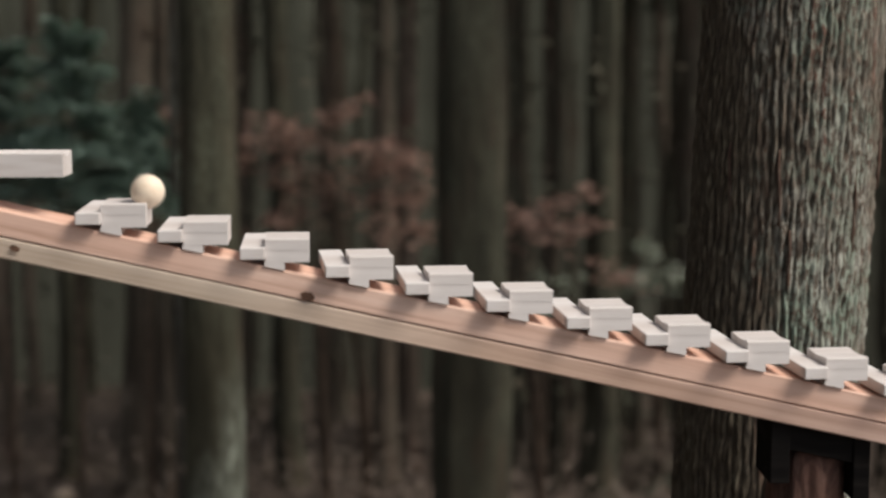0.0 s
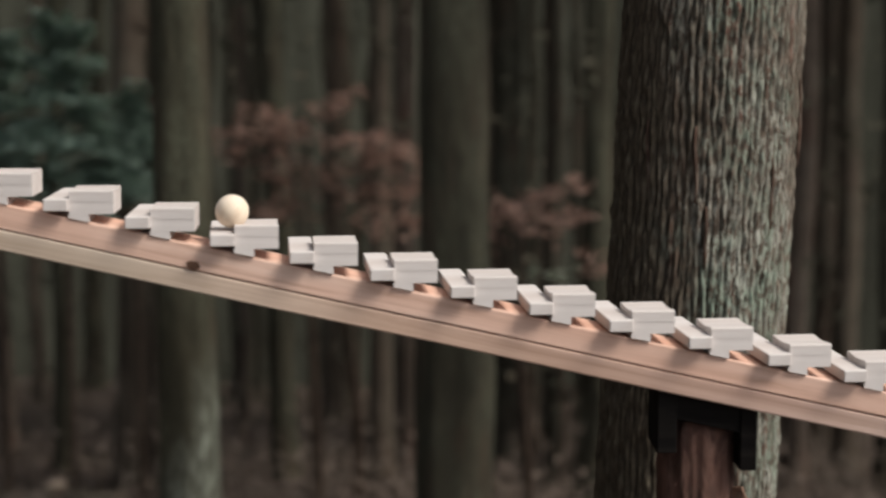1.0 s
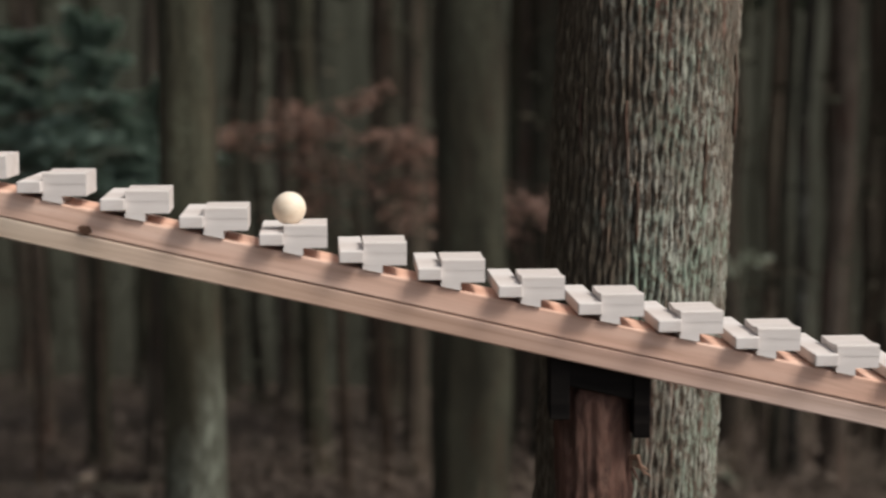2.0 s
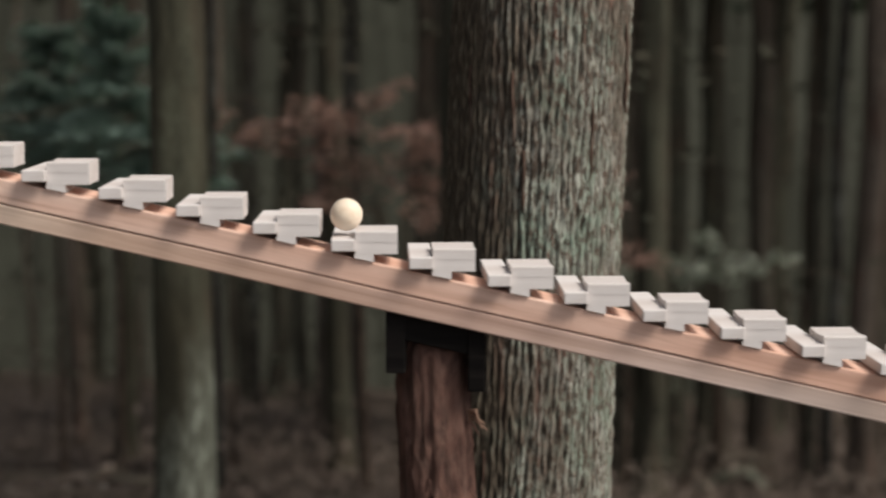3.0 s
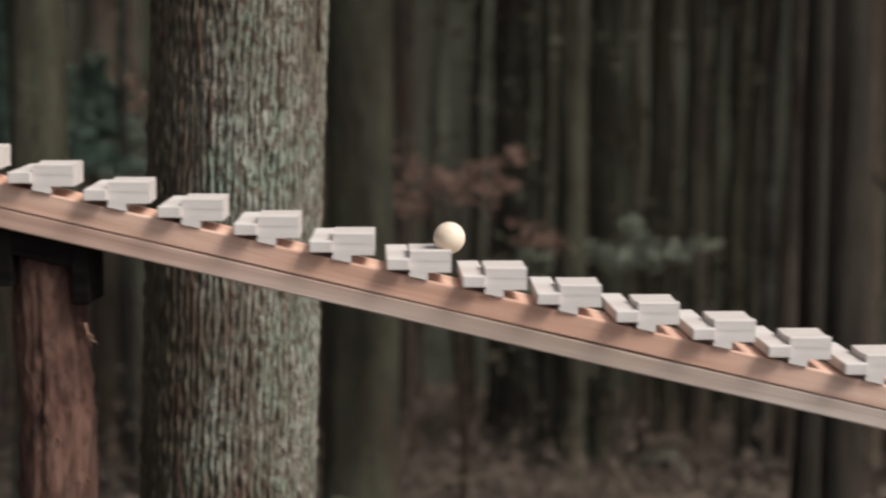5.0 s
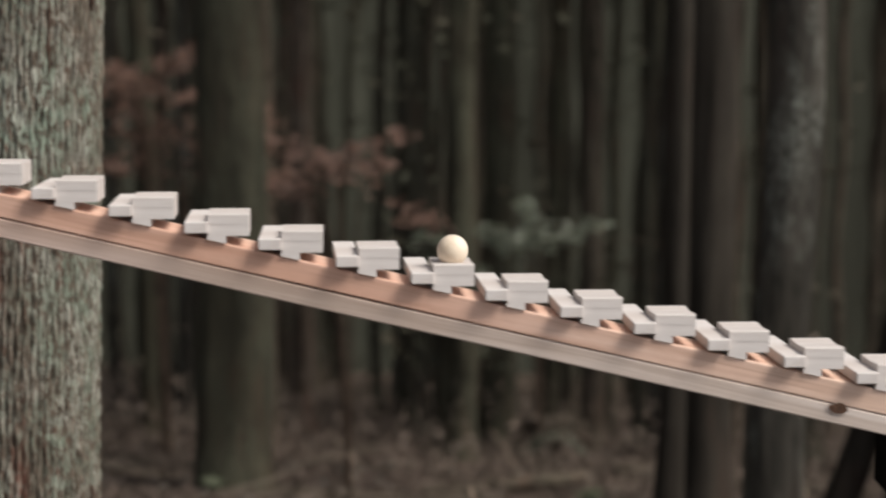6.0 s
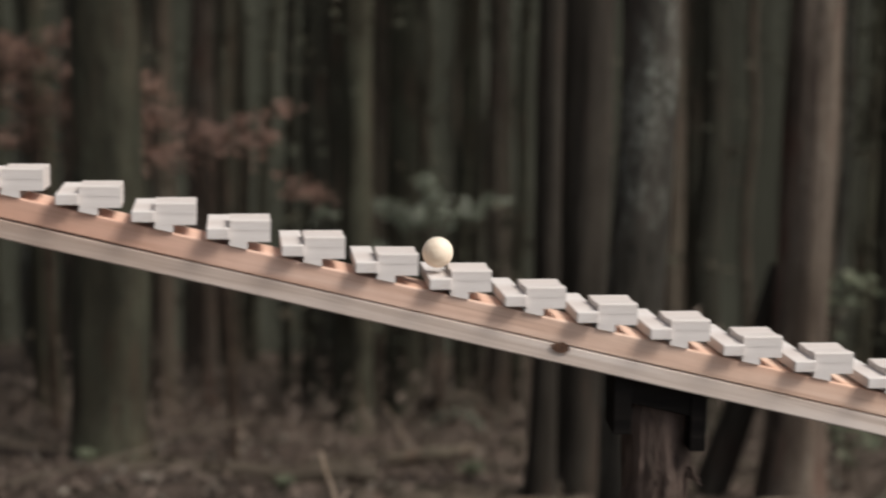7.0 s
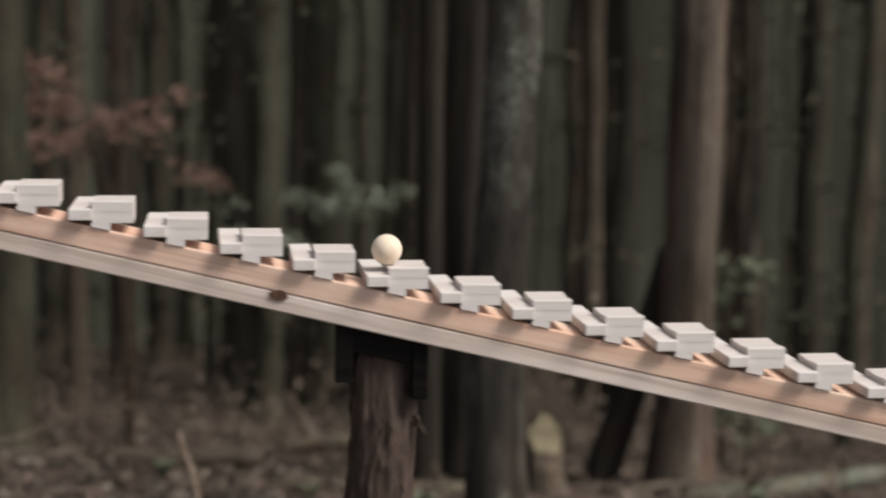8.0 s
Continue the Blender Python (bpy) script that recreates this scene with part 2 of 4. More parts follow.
def tube(bm, spine, radii, sides=16, wobble=0.0, seed=0.0, cap=True):
    """A round limb along a spine of points."""
    rings = []
    for i, (p, r) in enumerate(zip(spine, radii)):
        p = Vector(p)
        d = (Vector(spine[min(i + 1, len(spine) - 1)]) - Vector(spine[max(i - 1, 0)])).normalized()
        a = d.orthogonal().normalized() if abs(d.z) < 0.9 else Vector((1, 0, 0))
        b = d.cross(a).normalized()
        a = b.cross(d)
        ring = []
        for k in range(sides):
            t = 2 * math.pi * k / sides
            q = a * math.cos(t) + b * math.sin(t)
            rr = r * (1 + wobble * noise.noise(Vector((q.x * 1.7 + seed, q.y * 1.7, p.z * 0.9 + seed))))
            ring.append(bm.verts.new(p + q * rr))
        rings.append(ring)
    for lo, hi in zip(rings, rings[1:]):
        for k in range(sides):
            bm.faces.new((lo[k], lo[(k + 1) % sides], hi[(k + 1) % sides], hi[k]))
    if cap:
        bm.faces.new(rings[0][::-1])
        bm.faces.new(rings[-1])
    return bm


def ground_z(x, y):
    far = max(0.0, y - 2.5)
    z = -0.2 - 0.2 * far - 0.05 * x * math.exp(-((x / 30) ** 2)) if y > 2.5 else -0.2 + 0.03 * (2.5 - y) - 0.05 * x * math.exp(-((x / 30) ** 2))
    return max(z, -9.0) + 0.10 * noise.noise(Vector((x * 0.6, y * 0.6, 0))) + 0.03 * noise.noise(Vector((x * 2.3, y * 2.3, 4)))


def ground_sheet():
    bm = bmesh.new()
    xs = [-400, -150, -60] + [-30 + 0.4 * i for i in range(151)] + [60, 150, 400]
    ys = [-400, -100, -30, -10] + [-4 + 0.35 * i for i in range(161)] + [70, 150, 500]
    grid = [[bm.verts.new((x, y, ground_z(x, y))) for x in xs] for y in ys]
    for j in range(len(ys) - 1):
        for i in range(len(xs) - 1):
            bm.faces.new((grid[j][i], grid[j][i + 1], grid[j + 1][i + 1], grid[j + 1][i]))
    return tagged(link("ground", bm, SOIL, smooth=True), "brown forest floor covered with leaf litter", "ground", kind="structure")


ground_sheet()


# Backdrop sheet with its own glow, lifting the gaps between the trees.
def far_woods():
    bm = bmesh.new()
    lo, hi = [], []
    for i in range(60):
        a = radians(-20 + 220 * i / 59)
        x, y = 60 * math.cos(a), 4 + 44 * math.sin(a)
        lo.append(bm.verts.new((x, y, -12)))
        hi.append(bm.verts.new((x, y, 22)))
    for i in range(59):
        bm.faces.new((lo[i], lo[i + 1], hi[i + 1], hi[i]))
    return tagged(link("backdrop", bm, WOODS_GLOW, smooth=True), "dark far woods as a faintly glowing sheet closing the distance", "backdrop", kind="structure")


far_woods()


def shade_canopy():
    """Unseen leaf cards that shade the stand of trees, with a screen at left."""
    rng = random.Random(5)
    vs, fs = [], []
    for _ in range(4300):
        x, y = rng.uniform(-32, 34), rng.uniform(3.4, 46)
        z = 6.5 + rng.uniform(0, 3.5)
        # Added low screen on the left keeps sky light off the thick trunk.
        if rng.random() < 0.42:
            x, y, z = rng.uniform(-12, -2.3), rng.uniform(-10, 2.6), rng.uniform(0.5, 9)
        c, s = Vector((x, y, z)), rng.uniform(0.35, 0.9)
        a = Vector((rng.gauss(0, 1), rng.gauss(0, 1), rng.gauss(0, 0.45))).normalized()
        b = a.cross(Vector((rng.gauss(0, 0.4), rng.gauss(0, 0.4), 1))).normalized()
        n = len(vs)
        for k in range(6):
            t, r = k * math.pi / 3, s * rng.uniform(0.55, 1.1)
            vs.append(c + a * (r * math.cos(t)) + b * (r * math.sin(t) * 0.8))
        fs.append(tuple(range(n, n + 6)))
    me = bpy.data.meshes.new("shade_canopy")
    me.from_pydata(vs, [], fs)
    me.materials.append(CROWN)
    return tagged(new("tree_canopy", me), "unseen dark green leaf cards added to block the sky", "foliage", kind="stuff")


shade_canopy()

# ---- the sloping beam ----
ORIGIN = Vector((-0.5491, 2.4513, 1.3295))
STEP = Vector((0.11712, 0.00397, -0.02584))
YAW = math.atan2(STEP.y, STEP.x)
RUN = math.hypot(STEP.x, STEP.y)
SLOPE = math.atan2(STEP.z, RUN)
LEVEL = Matrix.Translation(ORIGIN) @ Matrix.Rotation(YAW, 4, "Z")
SLOPED = LEVEL @ Matrix.Rotation(-SLOPE, 4, "Y")
PITCH = STEP.length
FRONT = -0.085


def at_key(k):
    return Matrix.Translation(STEP * k) @ LEVEL @ Matrix.Translation((-0.0025, 0, 0))


def plank(name, x0, x1, y0, y1, z0, z1, mat, parent, seed, label=""):
    bm = bmesh.new()
    box(bm, x0, x1, y0, y1, z0, z1, 0.0025)
    long = [e for e in bm.edges if abs(e.verts[0].co.x - e.verts[1].co.x) > 0.2]
    bmesh.ops.subdivide_edges(bm, edges=long, cuts=120)
    for v in bm.verts:
        v.co.z += 0.0012 * noise.noise(Vector((v.co.x * 3.1, v.co.z * 9, seed)))
        v.co.y += 0.0012 * noise.noise(Vector((v.co.x * 2.3, v.co.z * 9, seed + 7)))
    return part(name, bm, mat, parent, label)


def beam():
    thing = new("sloping_beam")
    thing.matrix_world = SLOPED
    y0, y1 = FRONT + 0.0008, 0.012
    top = -0.053
    x0, x1 = -7 * PITCH, 40 * PITCH
    plank("upper_plank", x0, x1, y0, y1, top - 0.0375, top, BEAM_TOP, thing, 1, "pinkish sawn softwood plank")
    plank("lower_plank", x0, x1, y0 + 0.0006, y1, top - 0.069, top - 0.0387, BEAM_LOW, thing, 5, "weathered softwood plank turning from yellowish to grey")
    rng = random.Random(3)
    for kx, kz, r in ((3.13, -0.083, 0.0085), (-0.42, -0.103, 0.006), (24.15, -0.096, 0.0115)):
        bm = bmesh.new()
        disc = bmesh.ops.create_circle(bm, cap_ends=True, segments=18, radius=1)["verts"]
        for v in disc:
            j = 1 + 0.18 * rng.uniform(-1, 1)
            v.co = Vector((kx * PITCH + v.co.x * r * 1.25 * j, y0 - 0.0026, kz + v.co.y * r * 0.75 * j))
        part("knot", bm, KNOT, thing, "dark round knot")
    return tagged(thing, "long sloping beam of two stacked softwood planks", "beam")


beam()


def grooved(bm, x0, x1, y0, y1, z0, z1, dip, lip):
    """A block whose top is hollowed lengthwise into a shallow trough."""
    prof = [(y0, z0), (y0, z1 - 0.0015), (y0 + 0.0015, z1), (y0 + lip, z1)]
    n = 8
    for i in range(1, n):
        u = i / n
        prof.append((y0 + lip + u * (y1 - y0 - 2 * lip), z1 - dip * math.sin(math.pi * u)))
    prof += [(y1 - lip, z1), (y1 - 0.0015, z1), (y1, z1 - 0.0015), (y1, z0)]
    a = [bm.verts.new((x0, y, z)) for y, z in prof]
    b = [bm.verts.new((x1, y, z)) for y, z in prof]
    for i in range(len(prof)):
        j = (i + 1) % len(prof)
        bm.faces.new((a[i], a[j], b[j], b[i]))
    bm.faces.new(a[::-1])
    bm.faces.new(b)
    bmesh.ops.recalc_face_normals(bm, faces=bm.faces[:])
    return bm


def key_step():
    thing = new("chime_step")
    part("trough_block", grooved(bmesh.new(), -0.064, 0, FRONT, 0, -0.0165, 0, 0.0022, 0.012), KEYWOOD, thing)
    part("base_block", box(bmesh.new(), -0.0641, -0.0001, FRONT + 0.0004, -0.001, -0.0345, -0.0165, 0.0), KEYWOOD, thing)
    part("sounding_bar", box(bmesh.new(), -0.100, -0.0645, FRONT - 0.011, 0.086, -0.0290, -0.0115, 0.0014), KEYWOOD, thing, "pale wooden bar lying crosswise")
    fall = math.tan(SLOPE)
    bm = box(bmesh.new(), -0.0655, -0.036, FRONT + 0.0006, -0.006, -0.06, -0.0346, 0.0)
    for v in bm.verts:
        if v.co.z < -0.05:
            v.co.z = -0.0545 + fall * v.co.x
    part("pedestal", bm, KEYWOOD, thing)
    bm = box(bmesh.new(), -0.090, -0.074, FRONT + 0.055, 0.0, -0.04, -0.0291, 0.0)
    for v in bm.verts:
        if v.co.z < -0.035:
            v.co.z = -0.0545 + fall * v.co.x
    part("bar_rest", bm, BEAM_TOP, thing, "short dark wooden rest")
    return tagged(thing, "pale wooden chime step with grooved block and crosswise bar", "xylophone key", "steps along the beam")


first = key_step()
first.matrix_world = at_key(1) @ Matrix.Rotation(radians(2.0), 4, "Z")
step_rng = random.Random(11)
for k in range(2, 37):
    turn = Matrix.Rotation(radians((2.2 if k < 4 else 4.8) + step_rng.uniform(-1.1, 1.1)), 4, "Z")
    copy_thing(first, at_key(k) @ turn)


def start_rail():
    thing = new("start_rail")
    thing.matrix_world = LEVEL
    part("rail", grooved(bmesh.new(), -0.75, -0.001, FRONT + 0.01, -0.006, 0.012, 0.047, 0.006, 0.008), KEYWOOD, thing)
    part("stand", box(bmesh.new(), -0.70, -0.64, FRONT + 0.02, -0.006, 0.09, 0.012, 0.001), KEYWOOD, thing)
    return tagged(thing, "pale level wooden launching rail above the beam", "rail")


start_rail()


# ---- posts ----
def post(x, y, top, r, seed, mat, label):
    thing = new("support_post")
    base = ground_z(x, y) - 0.1
    thing.location = (x, y, base)
    bm = bmesh.new()
    n = 130
    h = top - base
    spine = [(0.004 * math.sin(i * 0.13 + seed), 0, h * i / n) for i in range(n + 1)]
    tube(bm, spine, [r * (1.0 + 0.10 * (1 - i / n)) * math.sqrt(max(0.02, 1 - max(0.0, 1 - h * (1 - i / n) / 0.045) ** 2)) for i in range(n + 1)], 72)
    for v in bm.verts:
        d = Vector((v.co.x, v.co.y, 0))
        if d.length > 0.01:
            f = noise.noise(Vector((d.normalized().x * 5, d.normalized().y * 5, v.co.z * 4.0 + seed)))
            g = noise.noise(Vector((d.normalized().x * 14, d.normalized().y * 14, v.co.z * 9.0 + seed)))
            lump = max(0.0, noise.noise(Vector((d.normalized().x * 9, d.normalized().y * 9, v.co.z * 26.0 + seed))) - 0.25)
            v.co += d.normalized() * (0.006 * f + 0.004 * g + 0.012 * lump)
    part("trunk", bm, mat, thing, smooth=True)
    rng = random.Random(seed)
    for _ in range(16):
        a, z = rng.uniform(-2.9, -0.1), h - rng.uniform(0.10, 0.45)
        bm = bmesh.new()
        d = Vector((math.cos(a), math.sin(a), 0))
        p = d * (r * 1.02) + Vector((0, 0, z))
        e = rng.uniform(0.4, 1.0)
        tube(bm, [p, p + d * 0.004 * e + Vector((0.002, 0, -0.012 * e)), p + d * 0.011 * e + Vector((rng.uniform(-0.004, 0.006), 0, -0.026 * e))], [0.003 * e, 0.0022 * e, 0.0006], 6)
        part("bark_splinter", bm, mat, thing)
    for i in range(5):
        bm = bmesh.new()
        p = Vector((r * 0.92, -r * 0.42, h - 0.135 - 0.004 * i))
        tube(bm, [p, p + Vector((0.012, -0.012, 0.004)), p + Vector((0.014 + 0.004 * i, -0.018, -0.004 - 0.006 * (i % 3)))], [0.003, 0.003, 0.001], 6)
        part("bark_splinter", bm, TORN if seed == 2 else mat, thing)
    return tagged(thing, label, "post", "posts under the beam")


def saddle(k, half):
    """Dark forked saddle between post and beam."""
    thing = new("beam_saddle")
    thing.matrix_world = Matrix.Translation(STEP * k) @ LEVEL
    for side in (-1, 1):
        x = side * (half - 0.016)
        bm = bmesh.new()
        dz = math.tan(SLOPE) * x
        box(bm, x - 0.015, x + (0.015 if side < 0 else 0.011), FRONT + 0.018, 0.03, -0.222 + dz, -0.1235 + dz, 0.002)
        part("cheek", bm, BRACKET, thing)
    bm = bmesh.new()
    box(bm, -half + 0.03, half - 0.03, FRONT + 0.022, 0.03, -0.168, -0.1265, 0.002)
    for v in bm.verts:
        v.co.z += math.tan(SLOPE) * v.co.x
    part("bearer", bm, BRACKET, thing)
    return tagged(thing, "black stained wooden saddle carrying the beam", "bracket", "saddles under the beam")


for k, off, r, seed, mat, label in (
    (9.53, -0.003, 0.0565, 2, POSTBARK, "rough cedar log post with peeling reddish bark"),
    (25.42, 0.0, 0.0535, 6, POSTGREY, "dark grey-brown log post under the beam"),
):
    p = ORIGIN + STEP * k + Vector((off, 0, 0))
    q = LEVEL.to_3x3() @ Vector((0, 0.004, 0))
    post(p.x + q.x, p.y + q.y, p.z - 0.141, r, seed, mat, label)
    saddle(k, 0.079)


# ---- trees ----
def trunk_tree(x, y, r, mat, label, lean=0.0, bow=0.0, height=9.0, group="trees of the wood", seed=0, sides=22, name="tree", limbs=0, knobby=0.22):
    thing = new(name)
    z0 = ground_z(x, y) - 0.15
    thing.location = (x, y, z0)
    n = 26
    spine, radii = [], []
    for i in range(n + 1):
        h = height * (i / n) ** 1.35
        zz = h + z0 - 0.6
        spine.append((lean * (zz) + bow * math.sin(zz * 2.1 + seed), 0.02 * math.sin(zz + seed), h))
        radii.append(r * (1.0 - 0.035 * h) * (1 + 0.55 * math.exp(-h / 0.28)))
    bm = bmesh.new()
    tube(bm, spine, radii, sides, knobby, seed * 3.7)
    part("trunk", bm, mat, thing, smooth=True)
    rng = random.Random(seed)
    for _ in range(limbs):
        a, z = rng.uniform(0, 2 * math.pi), rng.uniform(0.8, 5.0)
        d = Vector((math.cos(a), math.sin(a), rng.uniform(-0.2, 0.5)))
        k = max(i for i in range(n + 1) if spine[i][2] <= z)
        p = Vector((spine[k][0], spine[k][1], z))
        bm = bmesh.new()
        long = rng.uniform(0.25, 0.9)
        tube(bm, [p, p + d * long * 0.5 + Vector((0, 0, 0.04)), p + d * long + Vector((rng.uniform(-0.1, 0.1), 0, -0.08))], [0.014, 0.008, 0.002], 5)
        part("dead_limb", bm, TWIG, thing)
    vs, fs = [], []
    for _ in range(90):
        c = Vector((rng.gauss(0, 0.8), rng.gauss(0, 0.8), height - rng.uniform(-0.4, 2.0)))
        a = Vector((rng.gauss(0, 1), rng.gauss(0, 1), rng.gauss(0, 0.5))).normalized()
        b = a.cross(Vector((rng.gauss(0, 1), rng.gauss(0, 1), 1))).normalized()
        m = len(vs)
        s = rng.uniform(0.15, 0.4)
        vs += [c + a * s, c + b * s * 0.6, c - a * s, c - b * s * 0.6]
        fs.append((m, m + 1, m + 2, m + 3))
    me = bpy.data.meshes.new("crown")
    me.from_pydata(vs, [], fs)
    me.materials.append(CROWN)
    new("crown", me).parent = thing
    return tagged(thing, label, "tree", group)


def big_tree(x, y, r):
    thing = new("tree")
    z0 = ground_z(x, y) - 0.1
    thing.location = (x, y, z0)
    sides, n = 420, 330
    zs = [0.0] + [0.25 + 2.6 * i / (n - 30) for i in range(n - 29)] + [2.85 + 4.65 * i / 29 for i in range(1, 30)]
    vs, fs = [], []
    for z in zs:
        wz = z + z0
        for k in range(sides):
            t = 2 * math.pi * k / sides
            c, s = math.cos(t), math.sin(t)
            rr = r * (1.0 - 0.02 * (wz - 1.0) + 0.5 * math.exp(-(z + 0.1) / 0.3))
            drift = noise.noise(Vector((c * 4, s * 4, wz * 5.0)))
            ridge = abs(math.sin(37 * t + 1.6 * drift + 0.9 * noise.noise(Vector((c * 12, s * 12, wz * 17.0)))))
            fine = noise.noise(Vector((c * 30, s * 30, wz * 34.0)))
            broad = noise.noise(Vector((c * 1.4, s * 1.4, wz * 0.7)))
            rr += (0.0055 + 0.0055 * noise.noise(Vector((c * 18, s * 18, wz * 30.0)))) * ridge ** 0.6 + 0.0056 * fine + 0.008 * broad - 0.004
            vs.append((0.036 * (wz - 1.0) + rr * c, rr * s, z))
    for j in range(len(zs) - 1):
        for k in range(sides):
            a, b = j * sides + k, j * sides + (k + 1) % sides
            fs.append((a, b, b + sides, a + sides))
    me = bpy.data.meshes.new("trunk")
    me.from_pydata(vs, [], fs)
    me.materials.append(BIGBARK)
    me.polygons.foreach_set("use_smooth", [True] * len(fs))
    new("trunk", me).parent = thing
    rng = random.Random(31)
    for i in range(16):
        t, z = rng.uniform(-2.9, -0.2), rng.uniform(0.6, 1.9)
        wz = z + z0
        rr = r * (1.0 - 0.02 * (wz - 1.0) + 0.5 * math.exp(-(z + 0.1) / 0.3)) + 0.0005
        bm = bmesh.new()
        hl, hw = rng.uniform(0.03, 0.10), rng.uniform(0.0025, 0.0045)
        pts, sway = [], rng.uniform(-0.004, 0.004)
        for k in range(7):
            u = k / 6 * 2 - 1
            pts.append((0.002 * math.cos(2 * u), sway * math.sin(3 * u), hl * u))
        tube(bm, pts, [hw * (0.35 + 0.65 * math.cos(1.3 * (k / 3 - 1))) for k in range(7)], 7, 0.3, i * 1.3)
        ob = part("bark_strip", bm, STRIPBARK, thing, smooth=True)
        ob.matrix_basis = Matrix.Translation((0.036 * (wz - 1.0) + rr * math.cos(t), rr * math.sin(t), z)) @ Matrix.Rotation(t, 4, "Z")
    return tagged(thing, "thick tree trunk with furrowed lichen-spotted bark beside the beam", "tree")


big_tree(0.688, 3.37, 0.183)

TREES = (
    (-1.02, 7.2, 0.140, FOOTED, 0.0, 0.0, "mossy greenish trunk with pale lichened foot"),
    (0.165, 9.3, 0.215, GREENBARK, 0.0, 0.0, "thick dark mossy straight trunk"),
    (1.371, 14.0, 0.144, GREENBARK, 0.0, 0.0, "grey-green straight forest trunk"),
    (-0.556, 15.5, 0.119, DARKBARK, 0.0, 0.0, "slender brown forest trunk"),
    (-1.948, 12.0, 0.036, PALEBARK, 0.0, 0.01, "thin pale sapling trunk"),
    (1.694, 17.5, 0.19, GREENBARK, 0.0, 0.0, "grey-green straight forest trunk"),
    (2.93, 6.9, 0.125, PALEBARK, -0.005, 0.03, "crooked trunk with pale lichen patches"),
    (4.234, 9.5, 0.165, TANBARK, 0.012, 0.0, "straight reddish grey forest trunk"),
    (-0.371, 17.0, 0.125, TANBARK, 0.0, 0.0, "slender reddish forest trunk"),
    (2.655, 8.65, 0.075, DEEPBARK, 0.004, 0.008, "slender brown trunk with streaked bark"),
    (2.90, 9.3, 0.165, DEEPBARK, 0.0, 0.0, "dark brown straight trunk in the gloom"),
    (-1.80, 18.0, 0.095, PALEBARK, 0.004, 0.01, "pale lichened straight trunk"),
    (-4.55, 26.2, 0.08, PALEBARK, 0.0, 0.02, "thin pale lichened distant trunk"),
)
for i, (x, y, r, mat, lean, bow, label) in enumerate(TREES):
    trunk_tree(x, y, r, mat, label, lean, bow, seed=i + 1)



def buttress(tree, foot, head, r):
    """Dark root spur leaning against the foot of a trunk."""
    bm = bmesh.new()
    a, b = Vector(foot) - tree.location, Vector(head) - tree.location
    n = 8
    pts = [a.lerp(b, i / n) + Vector((0.03 * math.sin(3.0 * i / n), 0, 0)) for i in range(n + 1)]
    tube(bm, pts, [r * (1.25 - 0.5 * i / n) for i in range(n + 1)], 14, 0.3, 5.1)
    part("root_spur", bm, DEEPBARK, tree, "dark brown leaning root spur", smooth=True)


buttress(scene.objects["tree.008"], (3.62, 9.75, -2.15), (4.12, 9.62, -0.35), 0.10)

FAR = (
    (1.331, 20, 0.154), (0.358, 22, 0.098), (2.56, 22.3, 0.120), (3.513, 18, 0.080), (-2.45, 20, 0.075),
    (4.866, 18, 0.099), (6.821, 15, 0.088), (6.035, 16, 0.044), (0.644, 20, 0.090), (0.085, 22, 0.083),
    (2.752, 19, 0.118), (0.519, 20, 0.096), (1.136, 16, 0.071), (-1.371, 14, 0.120), (-2.393, 13, 0.156), (-3.229, 14, 0.096),
    (0.72, 18, 0.185), (-2.202, 13, 0.089), (-4.33, 16, 0.082), (7.631, 20, 0.207), (2.447, 22, 0.114), (4.888, 20, 0.172),
    (3.113, 20.5, 0.075), (3.318, 18, 0.074), (2.692, 18, 0.139), (3.53, 16, 0.138), (4.895, 17, 0.176),
)
for i, (x, y, r) in enumerate(FAR):
    mat = PALEBARK if i in (3, 7) else (DARKBARK, GREENBARK, FARBARK, DARKBARK, TANBARK, FARBARK, GREENBARK)[i % 7]
    trunk_tree(x, y, r, mat, "straight forest trunk standing in the gloom", 0.018 * math.sin(i * 2.3), 0.02, 9.0, seed=40 + i, sides=12, limbs=4, knobby=0.1)
tree_rng = random.Random(21)
placed = 0
while placed < 60:
    y = tree_rng.uniform(23, 42)
    x = tree_rng.uniform(-0.36 * y - 1, 0.36 * y + 3)
    trunk_tree(x, y, tree_rng.uniform(0.05, 0.26), (DARKBARK, GREENBARK, FARBARK)[placed % 3], "straight forest trunk standing in the gloom", tree_rng.gauss(0, 0.028), 0.04, 12.0, seed=100 + placed, sides=9, limbs=3, knobby=0.08)
    placed += 1


